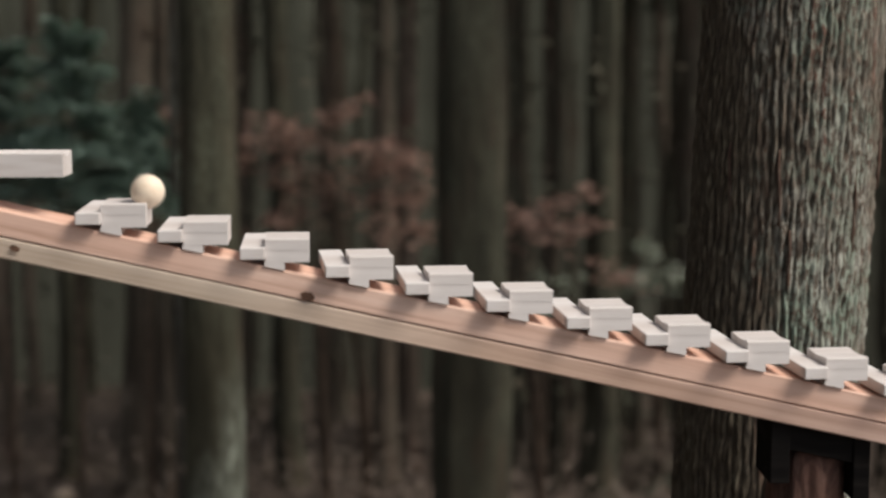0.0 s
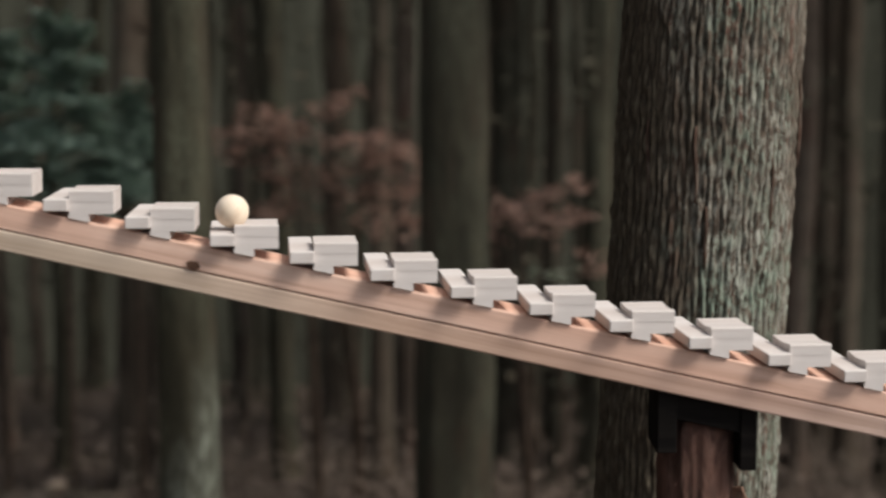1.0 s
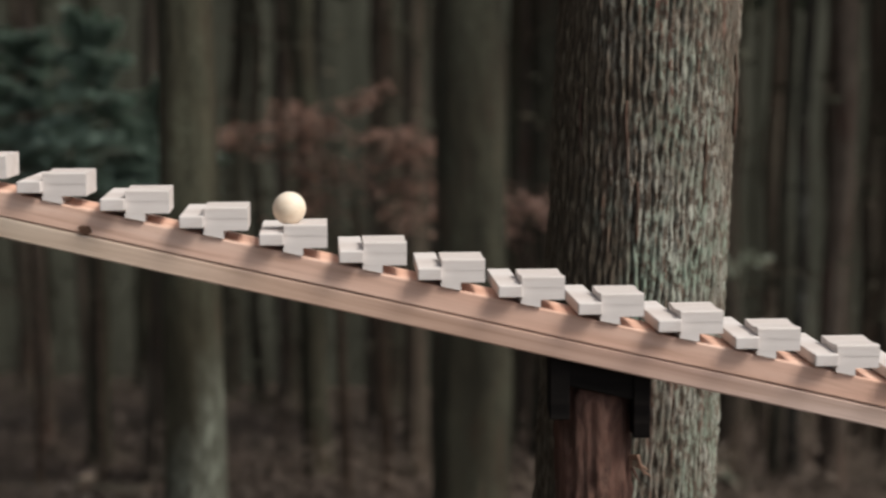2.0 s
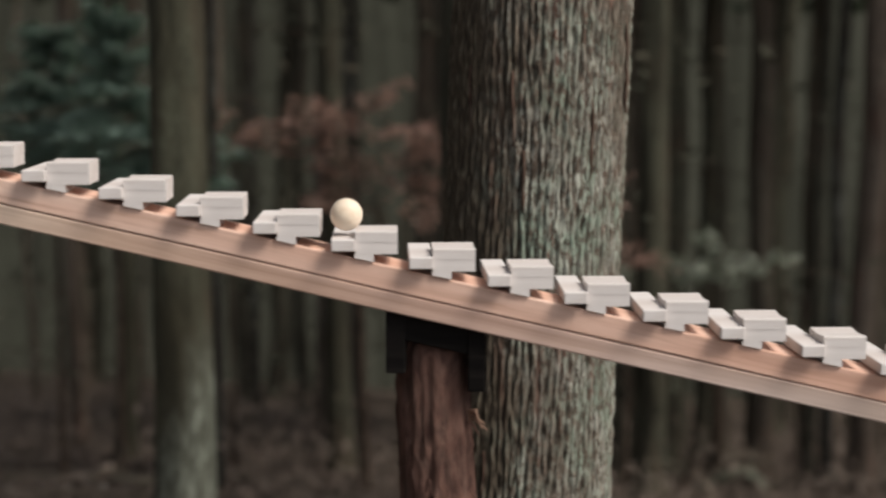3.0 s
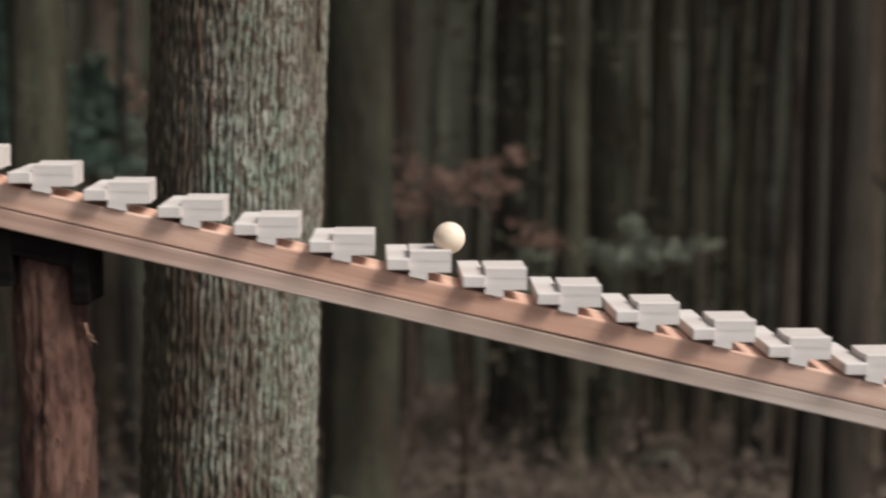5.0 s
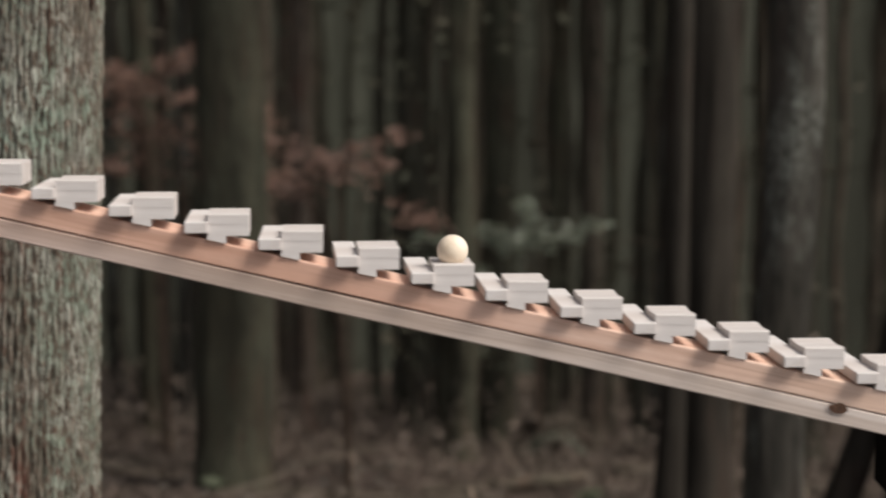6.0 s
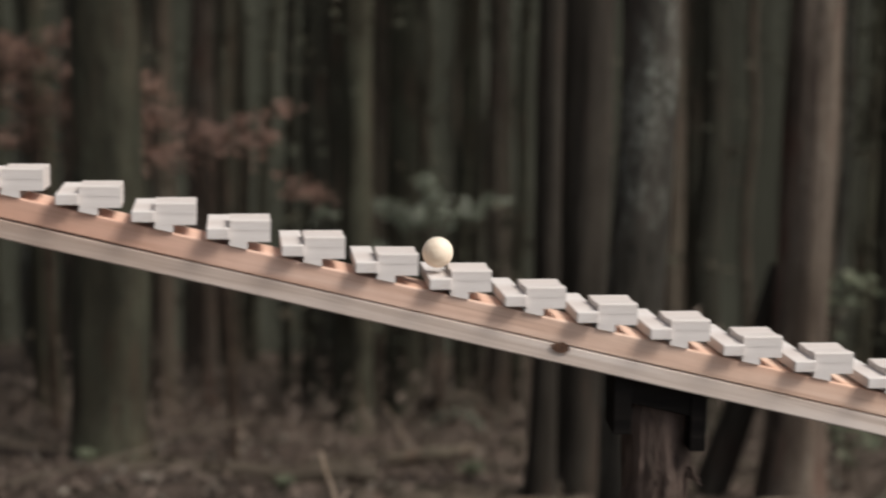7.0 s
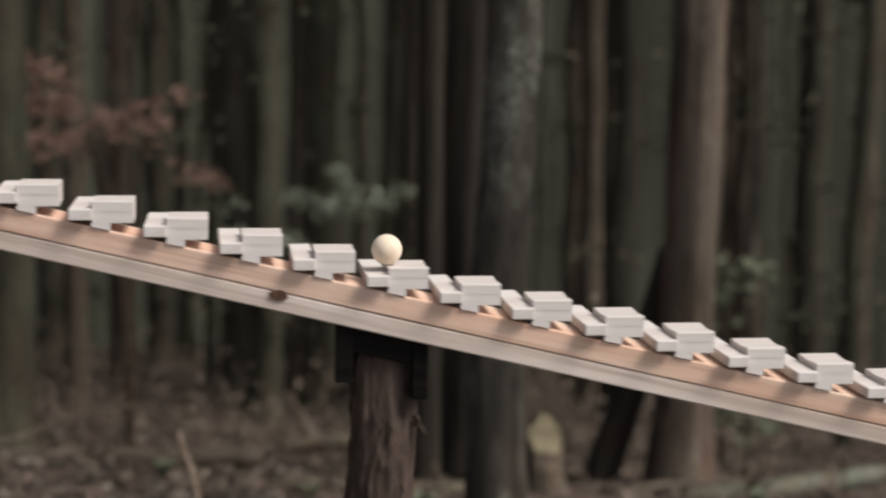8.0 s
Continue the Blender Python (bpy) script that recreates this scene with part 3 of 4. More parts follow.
# ---- undergrowth ----
def fir(x, y, low, top, reach, seed):
    """Young conifer with tiers of flat drooping sprays."""
    rng = random.Random(seed)
    thing = new("fir_sapling")
    base = ground_z(x, y) - 0.05
    thing.location = (x, y, base)
    bm = bmesh.new()
    tube(bm, [(0, 0, 0), (0.01, 0, (top - base) * 0.5), (0, 0, top - base)], [0.03, 0.022, 0.006], 8)
    part("trunk", bm, TWIG, thing)
    tiers = 9
    for j in range(tiers):
        u = j / (tiers - 1)
        z = low - base + (top - low) * u + rng.uniform(-0.07, 0.07)
        bm = bmesh.new()
        vs, fs = [], []
        for k in range(11):
            a = rng.uniform(0, 2 * math.pi)
            length = reach * (1.0 - 0.75 * u) * rng.uniform(0.6, 1.1)
            tip = rng.uniform(-0.12, 0.16)
            d, side = Vector((math.cos(a), math.sin(a), 0)), Vector((-math.sin(a), math.cos(a), 0))
            for m in range(64):
                f = rng.uniform(0.15, 1.0)
                w = rng.uniform(-1, 1) * 0.28 * length * (1.15 - f)
                c = d * (length * f) + side * w + Vector((0, 0, z + tip * f + 0.10 * f - 0.24 * length * f * f + rng.gauss(0, 0.02)))
                out = (d * 0.8 + side * (0.9 if w > 0 else -0.9)).normalized()
                e = out.cross(Vector((rng.gauss(0, 0.2), rng.gauss(0, 0.2), 1))).normalized()
                g = rng.uniform(0.035, 0.085)
                n = len(vs)
                vs += [c - out * g, c + e * g * 0.3, c + out * g + Vector((0, 0, -0.012)), c - e * g * 0.3]
                fs.append((n, n + 1, n + 2, n + 3))
        bm.free()
        me = bpy.data.meshes.new("bough_tier")
        me.from_pydata(vs, [], fs)
        me.materials.append(FIRGREEN)
        new("bough_tier", me).parent = thing
    return tagged(thing, "dark green fir sapling with drooping layered boughs", "conifer")


fir(-2.62, 11.7, 0.40, 1.40, 0.80, 1)
fir(-2.2, 12.1, 0.3, 0.85, 0.55, 12)
fir(-3.3, 12.4, 0.4, 1.35, 0.8, 15)


def spray_shrub(x, y, sprays, mat, label, per, size, seed, name="shrub"):
    """Shrub of flat leafy sprays, each given by its two ends (x, z) and its thickness."""
    rng = random.Random(seed)
    thing = new(name)
    base = ground_z(x, y) - 0.05
    thing.location = (x, y, base)
    for x0, z0, x1, z1, thick in sprays:
        a = Vector((x0 - x, rng.gauss(0, 0.12), z0 - base))
        b = Vector((x1 - x, rng.gauss(0, 0.3), z1 - base))
        bend = Vector((a.x * 0.3, a.y * 0.3, a.z * 0.55))
        bm = bmesh.new()
        tube(bm, [(0.03 * rng.uniform(-1, 1), 0.03 * rng.uniform(-1, 1), 0), bend, a, a.lerp(b, 0.5) + Vector((0, 0, 0.03)), b], [0.016, 0.012, 0.008, 0.005, 0.002], 6)
        stem = part("stem", bm, TWIG, thing)
        vs, fs = [], []
        n = int(per * (0.5 + (b - a).length))
        for i in range(n // 4):
            u = rng.random() ** 0.8
            twig = a.lerp(b, u * 1.06) + Vector((rng.gauss(0, 0.05), rng.gauss(0, 0.14), 0.03 + rng.gauss(0, thick * (1.1 - 0.6 * u))))
            for _ in range(4):
                c = twig + Vector((rng.gauss(0, 0.035), rng.gauss(0, 0.035), rng.gauss(0, 0.012)))
                p = Vector((rng.gauss(0, 1), rng.gauss(0, 0.7), rng.gauss(0, 0.3))).normalized()
                q = p.cross(Vector((rng.gauss(0, 0.5), rng.gauss(-0.4, 0.5), 1))).normalized()
                g = size * rng.uniform(0.55, 1.25)
                m = len(vs)
                vs += [c - p * g, c - p * g * 0.1 + q * g * 0.42, c + p * g, c - p * g * 0.1 - q * g * 0.42]
                fs.append((m, m + 1, m + 2, m + 3))
        me = bpy.data.meshes.new("foliage")
        me.from_pydata(vs, [], fs)
        me.materials.append(mat)
        new("foliage", me).parent = stem
    return tagged(thing, label, "shrub")


RUSTY = "withered shrub with rusty brown leaves"
spray_shrub(-0.9, 12.5, (
    (-1.15, 0.66, -0.60, 1.00, 0.05), (-1.0, 0.68, -1.5, 0.72, 0.06), (-0.95, 0.60, -0.40, 0.66, 0.05), (-1.0, 0.52, -1.55, 0.55, 0.05), (-1.1, 0.78, -1.35, 0.86, 0.04),
), RUST, RUSTY, 150, 0.042, 2)
spray_shrub(-0.6, 12.7, (
    (-0.9, 0.40, -0.17, 0.42, 0.08), (-0.8, 0.30, -1.3, 0.32, 0.06), (-0.85, 0.22, -0.17, 0.20, 0.07), (-0.9, 0.12, -1.35, 0.10, 0.07), (-0.6, 0.48, -0.2, 0.56, 0.05), (-0.6, 0.05, -0.1, -0.05, 0.07),
), RUST, RUSTY, 150, 0.042, 3)
spray_shrub(0.68, 11.0, (
    (0.50, 0.25, 0.10, 0.41, 0.05), (0.50, 0.18, 0.10, 0.12, 0.06), (0.60, 0.30, 1.02, 0.43, 0.035), (0.60, 0.20, 1.0, 0.29, 0.045), (0.75, 0.13, 1.25, -0.13, 0.045), (0.45, 0.15, 0.32, 0.0, 0.06),
    (0.40, 0.22, 0.78, 0.34, 0.04), (0.35, 0.30, 0.70, 0.24, 0.05),
), RUST, RUSTY, 100, 0.036, 4)
spray_shrub(-2.1, 13.2, ((-2.1, 0.6, -2.3, 0.95, 0.08), (-2.1, 0.5, -1.8, 0.62, 0.08)), RUST, RUSTY, 130, 0.042, 5)
PALE = "low shrub with broad pale green leaves"
spray_shrub(2.1, 15.6, (
    (1.95, -0.76, 2.66, -0.62, 0.045), (1.95, -0.87, 2.5, -0.80, 0.045), (2.05, -0.75, 1.9, -0.48, 0.04), (1.95, -0.77, 1.5, -0.74, 0.045), (2.15, -0.95, 1.7, -0.96, 0.05),
), SAGE, PALE, 80, 0.046, 6)
spray_shrub(1.2, 15.8, ((1.2, -0.90, 0.86, -0.88, 0.05), (1.2, -0.92, 1.74, -0.85, 0.05), (1.2, -1.05, 0.9, -1.12, 0.06), (1.25, -1.1, 1.6, -1.15, 0.06)), SAGE, PALE, 70, 0.046, 7)
DARKLEAF = "dark green leafy shrub"
spray_shrub(5.0, 12.0, ((4.95, -0.95, 4.85, -0.70, 0.06), (5.0, -0.95, 5.2, -0.82, 0.06), (5.0, -1.1, 4.75, -1.1, 0.07)), OLIVE, DARKLEAF, 90, 0.05, 8)
spray_shrub(5.05, 11.4, ((5.0, -1.85, 4.75, -1.80, 0.08), (5.0, -1.9, 5.3, -1.85, 0.08), (5.0, -1.75, 5.05, -1.6, 0.06)), OLIVE, DARKLEAF, 90, 0.05, 9)


def dim_foliage():
    """Sparse dim sprays hanging among the far trunks."""
    rng = random.Random(44)
    vs, fs = [], []
    for _ in range(300):
        y = rng.uniform(12, 28)
        x = rng.uniform(-0.32 * y - 1, 0.32 * y + 3)
        z = rng.uniform(-0.28 * y + 2.2, 0.06 * y + 1.6)
        wide = rng.uniform(0.2, 0.7)
        for _ in range(30):
            c = Vector((x + rng.gauss(0, wide * 0.6), y + rng.gauss(0, wide * 0.6), z + rng.gauss(0, 0.12)))
            a = Vector((rng.gauss(0, 1), rng.gauss(0, 1), rng.gauss(0, 0.35))).normalized()
            b = a.cross(Vector((rng.gauss(0, 0.5), rng.gauss(0, 0.5), 1))).normalized()
            g = rng.uniform(0.03, 0.09)
            n = len(vs)
            vs += [c - a * g, c + b * g * 0.4, c + a * g, c - b * g * 0.4]
            fs.append((n, n + 1, n + 2, n + 3))
    me = bpy.data.meshes.new("dim_foliage")
    me.from_pydata(vs, [], fs)
    me.materials.append(DIMLEAF)
    return tagged(new("understorey_foliage", me), "sparse dim olive sprays among the trunks", "foliage", kind="stuff")


DIMLEAF = leafy("dim leaves", (0.04, 0.043, 0.028), (0.066, 0.064, 0.043), (0.10, 0.082, 0.058), 0.8)
dim_foliage()


# ---- forest floor litter ----
def litter():
    rng = random.Random(9)
    vs, fs = [], []
    for _ in range(26000):
        y = 5 + 22 * rng.random() ** 1.3
        x = rng.uniform(-0.33 * y - 1.5, 0.33 * y + 3)
        c = Vector((x, y, ground_z(x, y) + rng.uniform(0.005, 0.035)))
        a = Vector((rng.gauss(0, 1), rng.gauss(0, 1), rng.gauss(0, 0.3))).normalized()
        b = a.cross(Vector((rng.gauss(0, 0.4), rng.gauss(0, 0.4), 1))).normalized()
        s = rng.uniform(0.02, 0.06)
        n = len(vs)
        vs += [c - a * s, c + b * s * 0.5, c + a * s, c - b * s * 0.5]
        fs.append((n, n + 1, n + 2, n + 3))
    me = bpy.data.meshes.new("litter")
    me.from_pydata(vs, [], fs)
    me.materials.append(LITTER)
    return tagged(new("leaf_litter", me), "scattered dry brown leaves on the forest floor", "leaves", kind="stuff")


def undergrowth():
    """Low dim tangle of stems and small leaves on the forest floor."""
    rng = random.Random(19)
    vs, fs = [], []
    for _ in range(330):
        y = rng.uniform(11, 30)
        x = rng.uniform(-0.3 * y - 1, 0.3 * y + 3)
        base, wide, high = ground_z(x, y), rng.uniform(0.2, 0.7), rng.uniform(0.15, 0.9)
        for _ in range(64):
            c = Vector((x + rng.gauss(0, wide * 0.6), y + rng.gauss(0, wide * 0.6), base + abs(rng.gauss(0, high * 0.5))))
            a = Vector((rng.gauss(0, 1), rng.gauss(0, 1), rng.gauss(0, 0.9))).normalized()
            b = a.cross(Vector((rng.gauss(0, 0.6), rng.gauss(0, 0.6), 1))).normalized()
            s = rng.uniform(0.018, 0.052)
            n = len(vs)
            vs += [c - a * s, c + b * s * 0.4, c + a * s, c - b * s * 0.4]
            fs.append((n, n + 1, n + 2, n + 3))
    me = bpy.data.meshes.new("undergrowth")
    me.from_pydata(vs, [], fs)
    me.materials.append(BRUSH)
    return tagged(new("undergrowth", me), "low dim tangle of brown and olive undergrowth", "undergrowth", kind="stuff")


BRUSH = leafy("brush", (0.10, 0.082, 0.065), (0.165, 0.13, 0.105), (0.24, 0.185, 0.15), 0.8)
undergrowth()


def chips():
    """Broken bark, wood chips and clods on the near forest floor."""
    rng = random.Random(61)
    vs, fs = [], []
    for _ in range(2600):
        y = rng.uniform(5.6, 12.5)
        x = rng.uniform(-0.3 * y - 0.8, 0.3 * y + 2.6)
        if noise.noise(Vector((x * 0.9, y * 0.9, 3.0))) < rng.uniform(-0.35, 0.3):
            continue
        c = Vector((x, y, ground_z(x, y) + 0.01))
        turn = Matrix.Rotation(rng.uniform(0, 6.3), 3, "Z") @ Matrix.Rotation(rng.gauss(0, 0.35), 3, "X")
        lx, ly, lz = rng.uniform(0.015, 0.07), rng.uniform(0.008, 0.022), rng.uniform(0.008, 0.03)
        n = len(vs)
        for sx, sy, sz in ((-1, -1, -1), (1, -1, -1), (1, 1, -1), (-1, 1, -1), (-0.7, -0.7, 1), (0.8, -0.6, 1), (0.6, 0.7, 1), (-0.8, 0.6, 1)):
            vs.append(c + turn @ Vector((sx * lx * rng.uniform(0.7, 1.1), sy * ly * rng.uniform(0.7, 1.1), sz * lz)))
        fs += [tuple(n + k for k in q) for q in ((0, 1, 5, 4), (1, 2, 6, 5), (2, 3, 7, 6), (3, 0, 4, 7), (4, 5, 6, 7))]
    me = bpy.data.meshes.new("chips")
    me.from_pydata(vs, [], fs)
    me.materials.append(CHIPS)
    return tagged(new("wood_chips", me), "broken bark and pale wood chips on the forest floor", "debris", kind="stuff")


CHIPS = leafy("bark and wood chips", (0.05, 0.038, 0.031), (0.13, 0.10, 0.082), (0.30, 0.265, 0.22), 0.85)
chips()
LITTER = leafy("dry leaves", (0.055, 0.042, 0.034), (0.115, 0.085, 0.068), (0.21, 0.16, 0.13), 0.8)
litter()


def stick(x, y, length, r, yaw, rise, mat, label, seed):
    rng = random.Random(seed)
    bm = bmesh.new()
    pts = []
    for i in range(6):
        u = i / 5
        pts.append((length * (u - 0.5) * math.cos(rise), 0.05 * length * rng.uniform(-1, 1), length * u * math.sin(rise) + 0.02 * rng.uniform(-1, 1)))
    tube(bm, pts, [r * (1 - 0.1 * i) for i in range(6)], 8)
    ob = link("fallen_branch", bm, mat, smooth=True)
    ob.matrix_world = pose(x, y, ground_z(x, y) + r * 0.6, 0, 0, yaw)
    return tagged(ob, label, "branch", "fallen branches on the forest floor")


branch_rng = random.Random(77)
for i in range(30):
    y = branch_rng.uniform(8, 20)
    x = branch_rng.uniform(-0.25 * y, 0.25 * y + 2.5)
    stick(x, y, branch_rng.uniform(0.4, 1.8), branch_rng.uniform(0.012, 0.04), branch_rng.uniform(-40, 40), branch_rng.choice((0.0, 0.04, 0.12)), DEADWOOD, "grey dead branch lying on the litter", i)
for i, (x, y, length, r, yaw, rise) in enumerate(((1.1, 18.2, 0.7, 0.03, 160, 1.3), (0.55, 12.0, 0.4, 0.012, 150, 0.7), (1.75, 12.4, 0.4, 0.010, 165, 0.9))):
    stick(x, y, length, r, yaw, rise, MUSHROOM, "thin broken stick leaning out of the litter", 60 + i)


def stone(x, y, s, seed):
    bm = bmesh.new()
    bmesh.ops.create_icosphere(bm, subdivisions=3, radius=1)
    for v in bm.verts:
        v.co *= 1 + 0.25 * noise.noise(v.co * 1.3 + Vector((seed, 0, 0)))
        v.co = Vector((v.co.x * s, v.co.y * s * 0.8, v.co.z * s * 0.75))
    ob = link("tree_stump", bm, MUSHROOM, smooth=True)
    ob.location = (x, y, ground_z(x, y) + s * 0.3)
    return tagged(ob, "small pale cut stump in the litter", "stump")


stone(-2.98, 12.6, 0.11, 3)


def fallen_log(x, y, length, r, yaw, tilt, mat, label, seed):
    """Rotting log half sunk in the litter, with broken ends and stubs."""
    rng = random.Random(seed)
    thing = new("fallen_log")
    thing.matrix_world = pose(x, y, ground_z(x, y) + r * 0.55, 0, tilt, yaw)
    n = 14
    bm = bmesh.new()
    pts = [(length * (i / n - 0.5), 0.04 * length * noise.noise(Vector((i * 0.35, seed, 0))), 0.03 * length * noise.noise(Vector((i * 0.35, seed, 7)))) for i in range(n + 1)]
    tube(bm, pts, [r * (1.05 - 0.35 * i / n) for i in range(n + 1)], 14, 0.3, seed)
    part("trunk", bm, mat, thing, smooth=True)
    for _ in range(4):
        p = Vector(pts[rng.randrange(2, n - 1)])
        d = Vector((rng.gauss(0, 0.5), -rng.random(), rng.uniform(0.4, 1.2))).normalized()
        bm = bmesh.new()
        tube(bm, [p, p + d * r * 1.6, p + d * r * rng.uniform(2.2, 4.0)], [r * 0.28, r * 0.2, r * 0.06], 6)
        part("branch_stub", bm, DEADWOOD, thing)
    return tagged(thing, label, "log", "fallen logs on the forest floor")


MOSSY_LOG = "mossy rotting log sunk in the litter"
GREY_LOG = "grey broken log lying on the litter"
for i, (x, y, length, r, yaw, tilt, mat, label) in enumerate((
    (2.25, 8.5, 1.3, 0.055, 8, 3, DARKBARK, MOSSY_LOG), (0.9, 8.9, 1.7, 0.06, -6, -2, DEADWOOD, GREY_LOG),
    (4.75, 9.2, 1.5, 0.08, 14, -4, FOOTBARK, MOSSY_LOG), (3.0, 7.3, 0.8, 0.03, -22, 4, DEADWOOD, GREY_LOG),
    (-2.9, 11.2, 1.5, 0.07, 5, 0, DARKBARK, MOSSY_LOG), (-0.6, 10.2, 1.4, 0.05, -12, 3, DEADWOOD, GREY_LOG),
    (1.6, 11.3, 1.6, 0.06, 18, -3, DARKBARK, MOSSY_LOG), (3.6, 12.5, 2.0, 0.09, -8, 2, DEADWOOD, GREY_LOG),
)):
    fallen_log(x, y, length, r, yaw, tilt, mat, label, i + 1)


def snag_stick(x, y, high, lean, r, mat, label, seed):
    """Broken stick standing in the litter."""
    rng = random.Random(seed)
    bm = bmesh.new()
    n = 6
    pts = [(lean * (i / n) + 0.012 * rng.uniform(-1, 1), 0, high * i / n) for i in range(n + 1)]
    tube(bm, pts, [r * (1.1 - 0.5 * i / n) for i in range(n + 1)], 8, 0.3, seed)
    tube(bm, [pts[3], (pts[3][0] + 0.05, 0.02, pts[3][2] + 0.07)], [r * 0.6, r * 0.2], 6)
    ob = link("broken_stick", bm, mat, smooth=True)
    ob.location = (x, y, ground_z(x, y) - 0.03)
    return tagged(ob, label, "stick", "sticks standing in the litter")


for i, (x, y, high, lean, r, mat) in enumerate((
    (1.72, 6.3, 0.46, -0.10, 0.012, MUSHROOM), (1.06, 20.0, 0.9, -0.06, 0.045, FOOTBARK), (1.5, 8.1, 0.24, 0.08, 0.012, DEADWOOD),
    (2.75, 7.6, 0.3, -0.09, 0.012, DEADWOOD), (4.3, 7.9, 0.28, 0.1, 0.014, MUSHROOM), (-1.9, 9.4, 0.3, 0.12, 0.012, DEADWOOD),
)):
    snag_stick(x, y, high, lean, r, mat, "pale broken stick standing in the litter", i + 3)


def cut_stump(x, y, r, top):
    """Low stump with a pale slanting break."""
    thing = new("tree_stump")
    base = ground_z(x, y) - 0.05
    thing.location = (x, y, base)
    h = top - base
    bm = bmesh.new()
    tube(bm, [(0, 0, h * i / 6) for i in range(7)], [r * (1 + 0.5 * math.exp(-i / 1.5)) for i in range(7)], 18, 0.3, 2.2)
    for v in bm.verts:
        if v.co.z > h * 0.8:
            v.co.z += 0.9 * v.co.y + 0.02 * noise.noise(v.co * 30)
    part("trunk", bm, DARKBARK, thing, smooth=True)
    bm = bmesh.new()
    tube(bm, [(0, 0, h - 0.004), (0, 0, h + 0.014)], [r * 0.93, r * 0.86], 18, 0.3, 2.2)
    for v in bm.verts:
        v.co.z += 0.9 * v.co.y + 0.015 * noise.noise(v.co * 40)
    part("break_face", bm, CUTWOOD, thing, "pale yellowish broken wood")
    return tagged(thing, "low broken stump with a pale yellowish face", "stump")


CUTWOOD = wood("yellowish broken wood", (0.38, 0.33, 0.22), (0.28, 0.24, 0.155), (0.15, 0.12, 0.08), (30, 60, 60))
cut_stump(3.32, 8.8, 0.105, -1.28)


def root_plate(x, y, wide, high):
    """Upturned mossy roots arching over a dark hollow."""
    rng = random.Random(8)
    thing = new("uprooted_stump")
    base = ground_z(x, y) - 0.1
    thing.location = (x, y, base)
    for k in range(7):
        s0 = rng.uniform(0.65, 1.05)
        bm = bmesh.new()
        pts = []
        for i in range(11):
            t = math.pi * (i / 10 * 0.95 + 0.02)
            pts.append((-wide * s0 * math.cos(t) * 0.5 + 0.03 * rng.gauss(0, 1), rng.gauss(0, 0.03) + 0.09 * (k - 3), high * s0 * math.sin(t) + 0.03 * rng.gauss(0, 1)))
        tube(bm, pts, [rng.uniform(0.035, 0.075) * (1.1 - 0.06 * i) for i in range(11)], 10, 0.4, k)
        part("root", bm, FOOTBARK if k < 3 else DARKBARK, thing, smooth=True)
    bm = bmesh.new()
    bmesh.ops.create_icosphere(bm, subdivisions=4, radius=1)
    for v in bm.verts:
        v.co *= 1 + 0.3 * noise.noise(v.co * 2.0)
        v.co = Vector((v.co.x * wide * 0.42, v.co.y * 0.3 + 0.45, v.co.z * high * 0.75))
    part("soil_clod", bm, SOIL, thing, "dark earth clinging to the roots", smooth=True)
    return tagged(thing, "uprooted stump with mossy arching roots", "stump")


root_plate(2.27, 15.6, 0.95, 0.44)


def herb(x, y, wide, high, mat, label, seed):
    """Low plant: arching leaves from one foot."""
    rng = random.Random(seed)
    thing = new("forest_herb")
    thing.location = (x, y, ground_z(x, y))
    for _ in range(9):
        a, d = rng.uniform(0, 2 * math.pi), rng.uniform(0.4, 1.0)
        out = Vector((math.cos(a), math.sin(a), 0))
        side = Vector((-out.y, out.x, 0))
        vs, fs = [], []
        for i in range(6):
            u = i / 5
            p = out * (wide * d * u) + Vector((0, 0, high * (1.6 * u - 1.1 * u * u) * rng.uniform(0.8, 1.1)))
            w = 0.22 * wide * math.sin(math.pi * (0.08 + 0.9 * u))
            vs += [p - side * w, p + Vector((0, 0, -0.25 * w)), p + side * w]
        for i in range(5):
            k = 3 * i
            fs += [(k, k + 1, k + 4, k + 3), (k + 1, k + 2, k + 5, k + 4)]
        me = bpy.data.meshes.new("leaf")
        me.from_pydata(vs, [], fs)
        me.materials.append(mat)
        new("leaf", me).parent = thing
    return tagged(thing, label, "plant", "low plants on the forest floor")


for i, (x, y, wide, high, mat) in enumerate((
    (1.28, 8.2, 0.11, 0.16, OLIVE), (2.05, 8.0, 0.10, 0.12, OLIVE), (2.62, 8.0, 0.12, 0.14, OLIVE), (0.7, 8.5, 0.12, 0.12, BRUSH),
    (3.75, 8.3, 0.12, 0.16, BRUSH), (4.5, 8.6, 0.13, 0.18, OLIVE), (4.95, 8.9, 0.13, 0.16, BRUSH), (-2.6, 10.6, 0.14, 0.18, BRUSH),
    (0.1, 9.0, 0.12, 0.14, OLIVE), (1.7, 9.6, 0.14, 0.2, BRUSH), (-0.2, 10.5, 0.14, 0.18, BRUSH), (2.3, 10.2, 0.15, 0.2, OLIVE),
)):
    herb(x, y, wide, high, mat, {"olive leaves": "dark green low plant in the litter", "brush": "withered brownish low plant in the litter"}.get(mat.name, "pale grey-green low plant in the litter"), i + 20)


# ---- the ball ----
def ball():
    bm = bmesh.new()
    bmesh.ops.create_uvsphere(bm, u_segments=48, v_segments=32, radius=0.025)
    ob = link("wooden_ball", bm, BALLWOOD, smooth=True)
    return tagged(ob, "smooth turned pale wooden ball hopping down the steps", "ball")


BALL = ball()
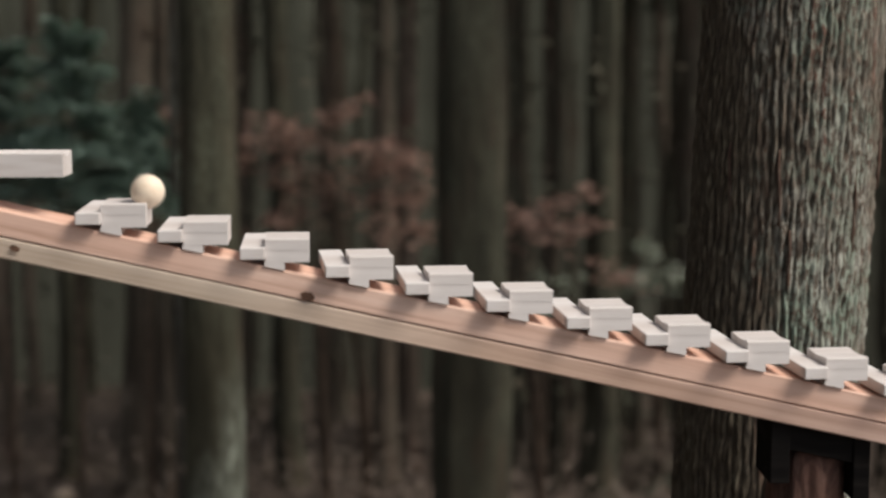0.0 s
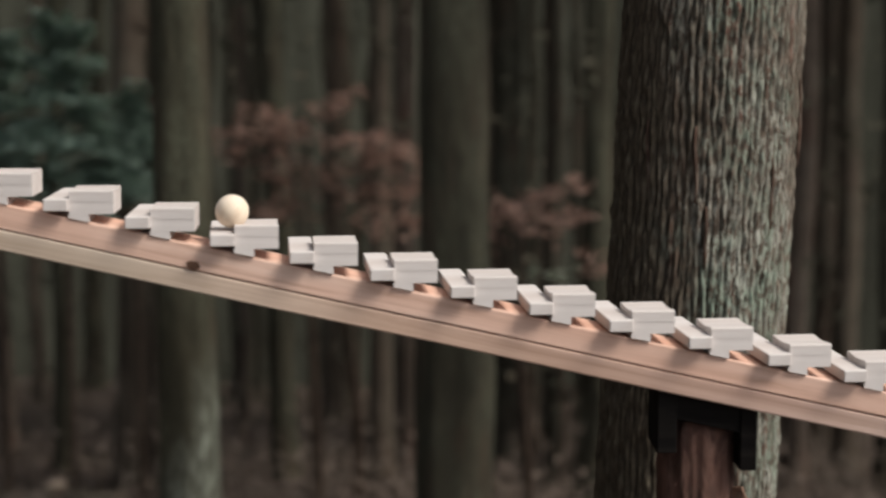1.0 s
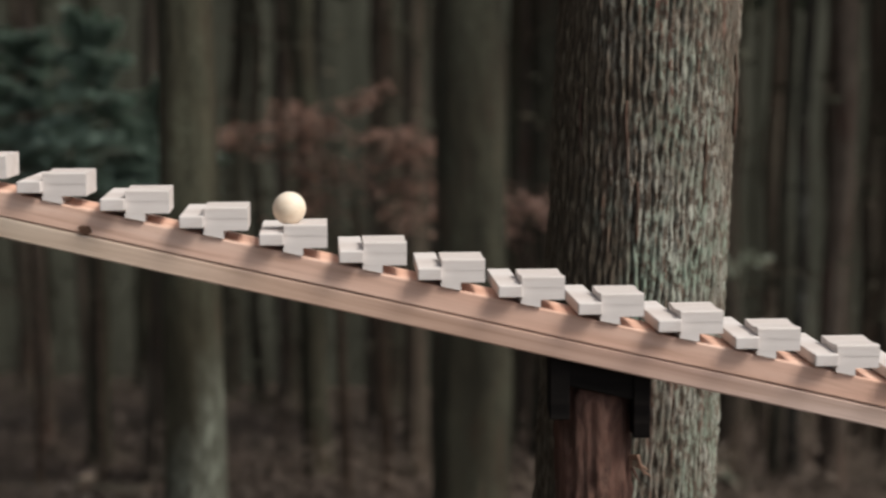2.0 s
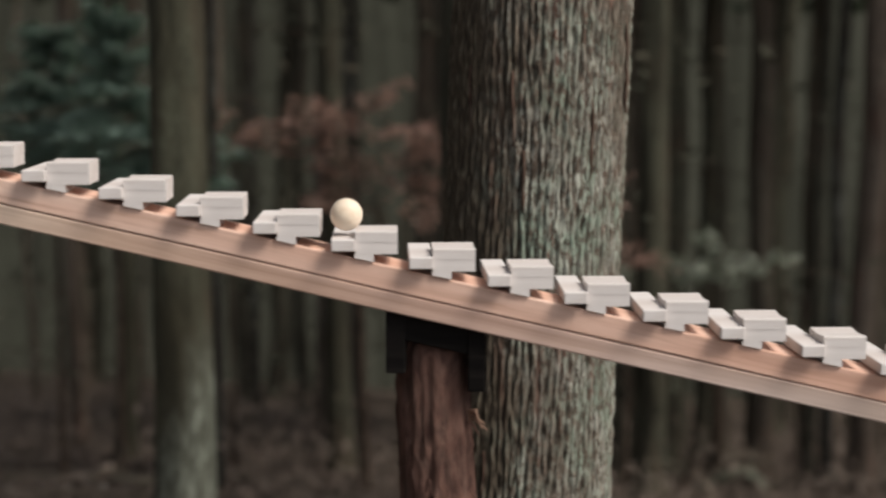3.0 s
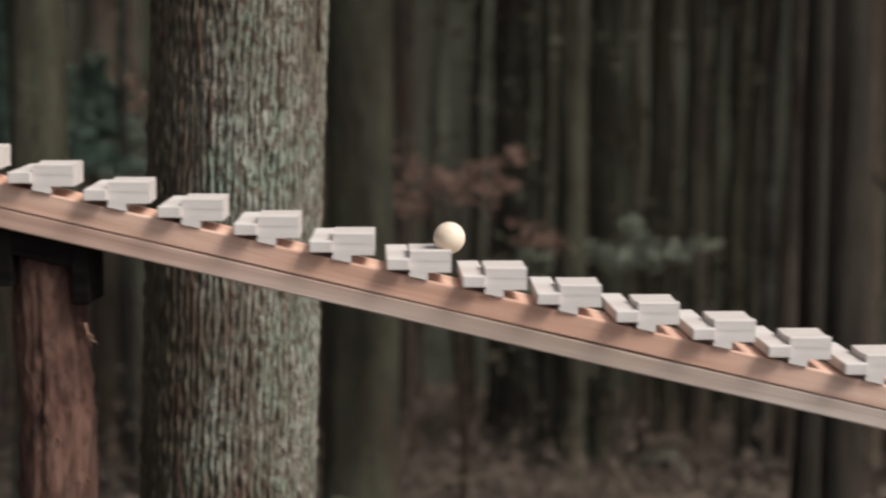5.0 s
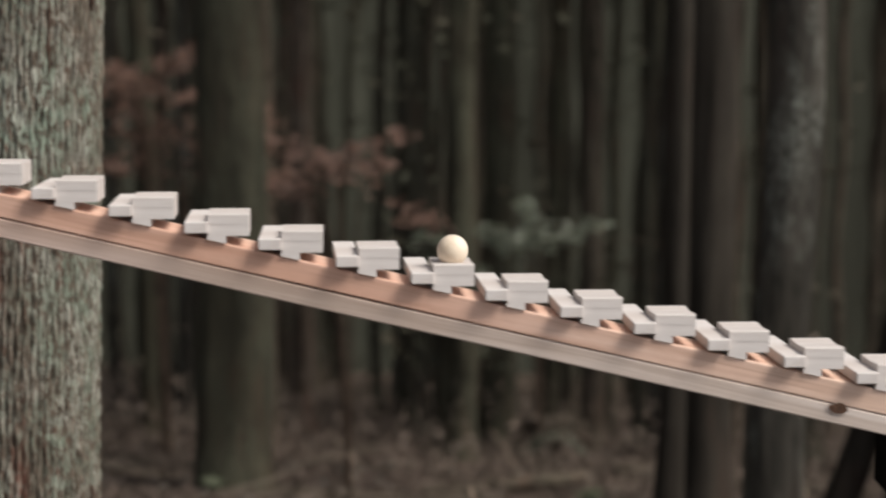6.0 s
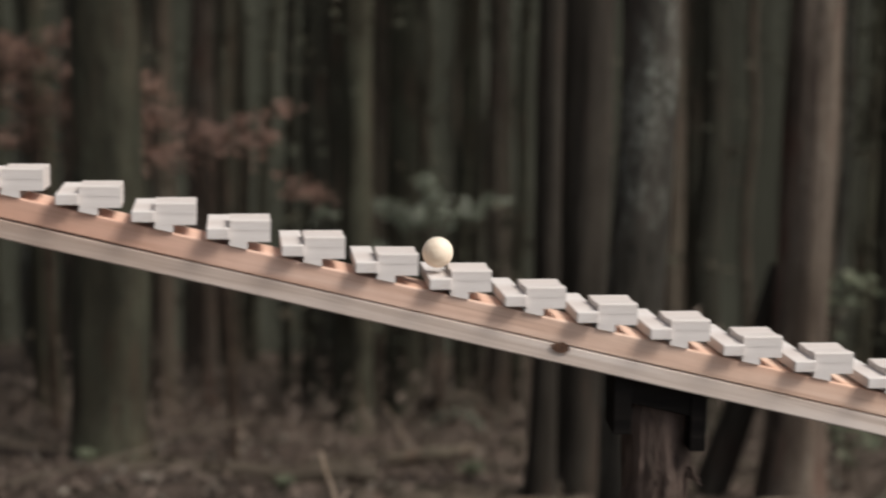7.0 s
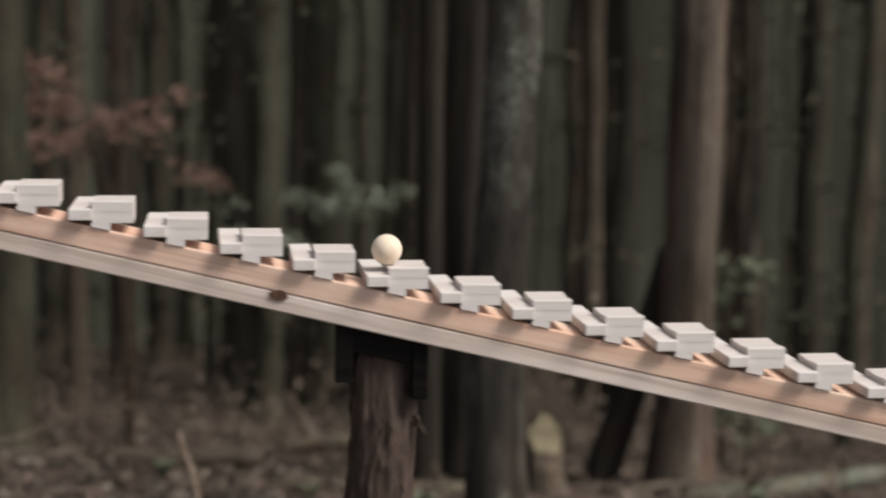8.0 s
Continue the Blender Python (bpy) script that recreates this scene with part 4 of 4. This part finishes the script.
# seconds, steps travelled, height over the line of the steps
HOPS = [
    (0.0, 0.984, 0.0136), (0.1, 1.292, -0.0008), (0.2, 1.585, 0.0061), (0.3, 1.809, 0.0163), (0.4, 1.994, 0.0206),
    (0.5, 2.192, 0.0158), (0.6, 2.427, 0.0054), (0.7, 2.679, 0.0057), (0.8, 2.922, 0.0105), (0.9, 3.158, 0.0115),
    (1.0, 3.440, 0.0019), (1.1, 3.643, 0.0082), (1.2, 3.839, 0.0094), (1.3, 4.060, 0.0154), (1.4, 4.270, 0.0007),
    (1.5, 4.475, 0.0065), (1.6, 4.676, 0.0090), (1.7, 4.879, 0.0138), (1.8, 5.086, 0.0128), (1.9, 5.302, 0.0003),
    (2.0, 5.529, 0.0081), (2.1, 5.772, 0.0124), (2.2, 6.034, 0.0144), (2.3, 6.319, 0.0022), (2.4, 6.628, 0.0101),
    (2.5, 6.919, 0.0172), (2.6, 7.212, 0.0116), (2.7, 7.539, 0.0087), (2.8, 7.813, 0.0115), (2.9, 8.081, 0.0110),
    (3.0, 8.342, 0.0040), (3.1, 8.632, 0.0139), (3.2, 8.935, 0.0258), (3.3, 9.258, 0.0082), (3.4, 9.564, 0.0181),
    (3.5, 9.846, 0.0210), (3.6, 10.135, 0.0233), (3.7, 10.416, 0.0090), (3.8, 10.678, 0.0081), (3.9, 10.959, 0.0107),
    (4.0, 11.255, -0.0013), (4.1, 11.582, 0.0021), (4.2, 11.957, 0.0068), (4.3, 12.331, -0.0014), (4.4, 12.730, 0.0059),
    (4.5, 13.113, 0.0112), (4.6, 13.495, 0.0078), (4.7, 13.861, 0.0103), (4.8, 14.240, 0.0047), (4.9, 14.621, 0.0081),
    (5.0, 15.004, 0.0150), (5.1, 15.389, 0.0050), (5.2, 15.773, 0.0110), (5.3, 16.158, 0.0114), (5.4, 16.540, 0.0083),
    (5.5, 16.921, 0.0141), (5.6, 17.298, 0.0004), (5.7, 17.671, 0.0088), (5.8, 18.040, 0.0105), (5.9, 18.396, 0.0081),
    (6.0, 18.759, 0.0104), (6.1, 19.138, 0.0055), (6.2, 19.495, 0.0053), (6.3, 19.883, 0.0142), (6.4, 20.223, 0.0107),
    (6.5, 20.567, 0.0065), (6.6, 20.934, 0.0102), (6.7, 21.259, -0.0019), (6.8, 21.595, 0.0042), (6.9, 21.961, 0.0154),
    (7.0, 22.299, 0.0046), (7.1, 22.624, 0.0065), (7.2, 22.960, 0.0096), (7.3, 23.333, 0.0018), (7.4, 23.692, 0.0078),
    (7.5, 23.995, 0.0156), (7.6, 24.308, -0.0046), (7.7, 24.600, 0.0058), (7.8, 24.872, 0.0104), (7.9, 25.146, 0.0011),
    (8.0, 25.463, 0.0096),
]


def motions():
    across = LEVEL.to_3x3() @ Vector((0, -0.045, 0))
    rows = []
    for t, k, h in HOPS:
        p = ORIGIN + STEP * k + across + Vector((0, 0, h))
        rows.append((t, Matrix.Translation(p) @ Matrix.Rotation(YAW, 4, "Z") @ Matrix.Rotation(k * 3.4, 4, "Y")))
    walk(BALL, rows)


motions()
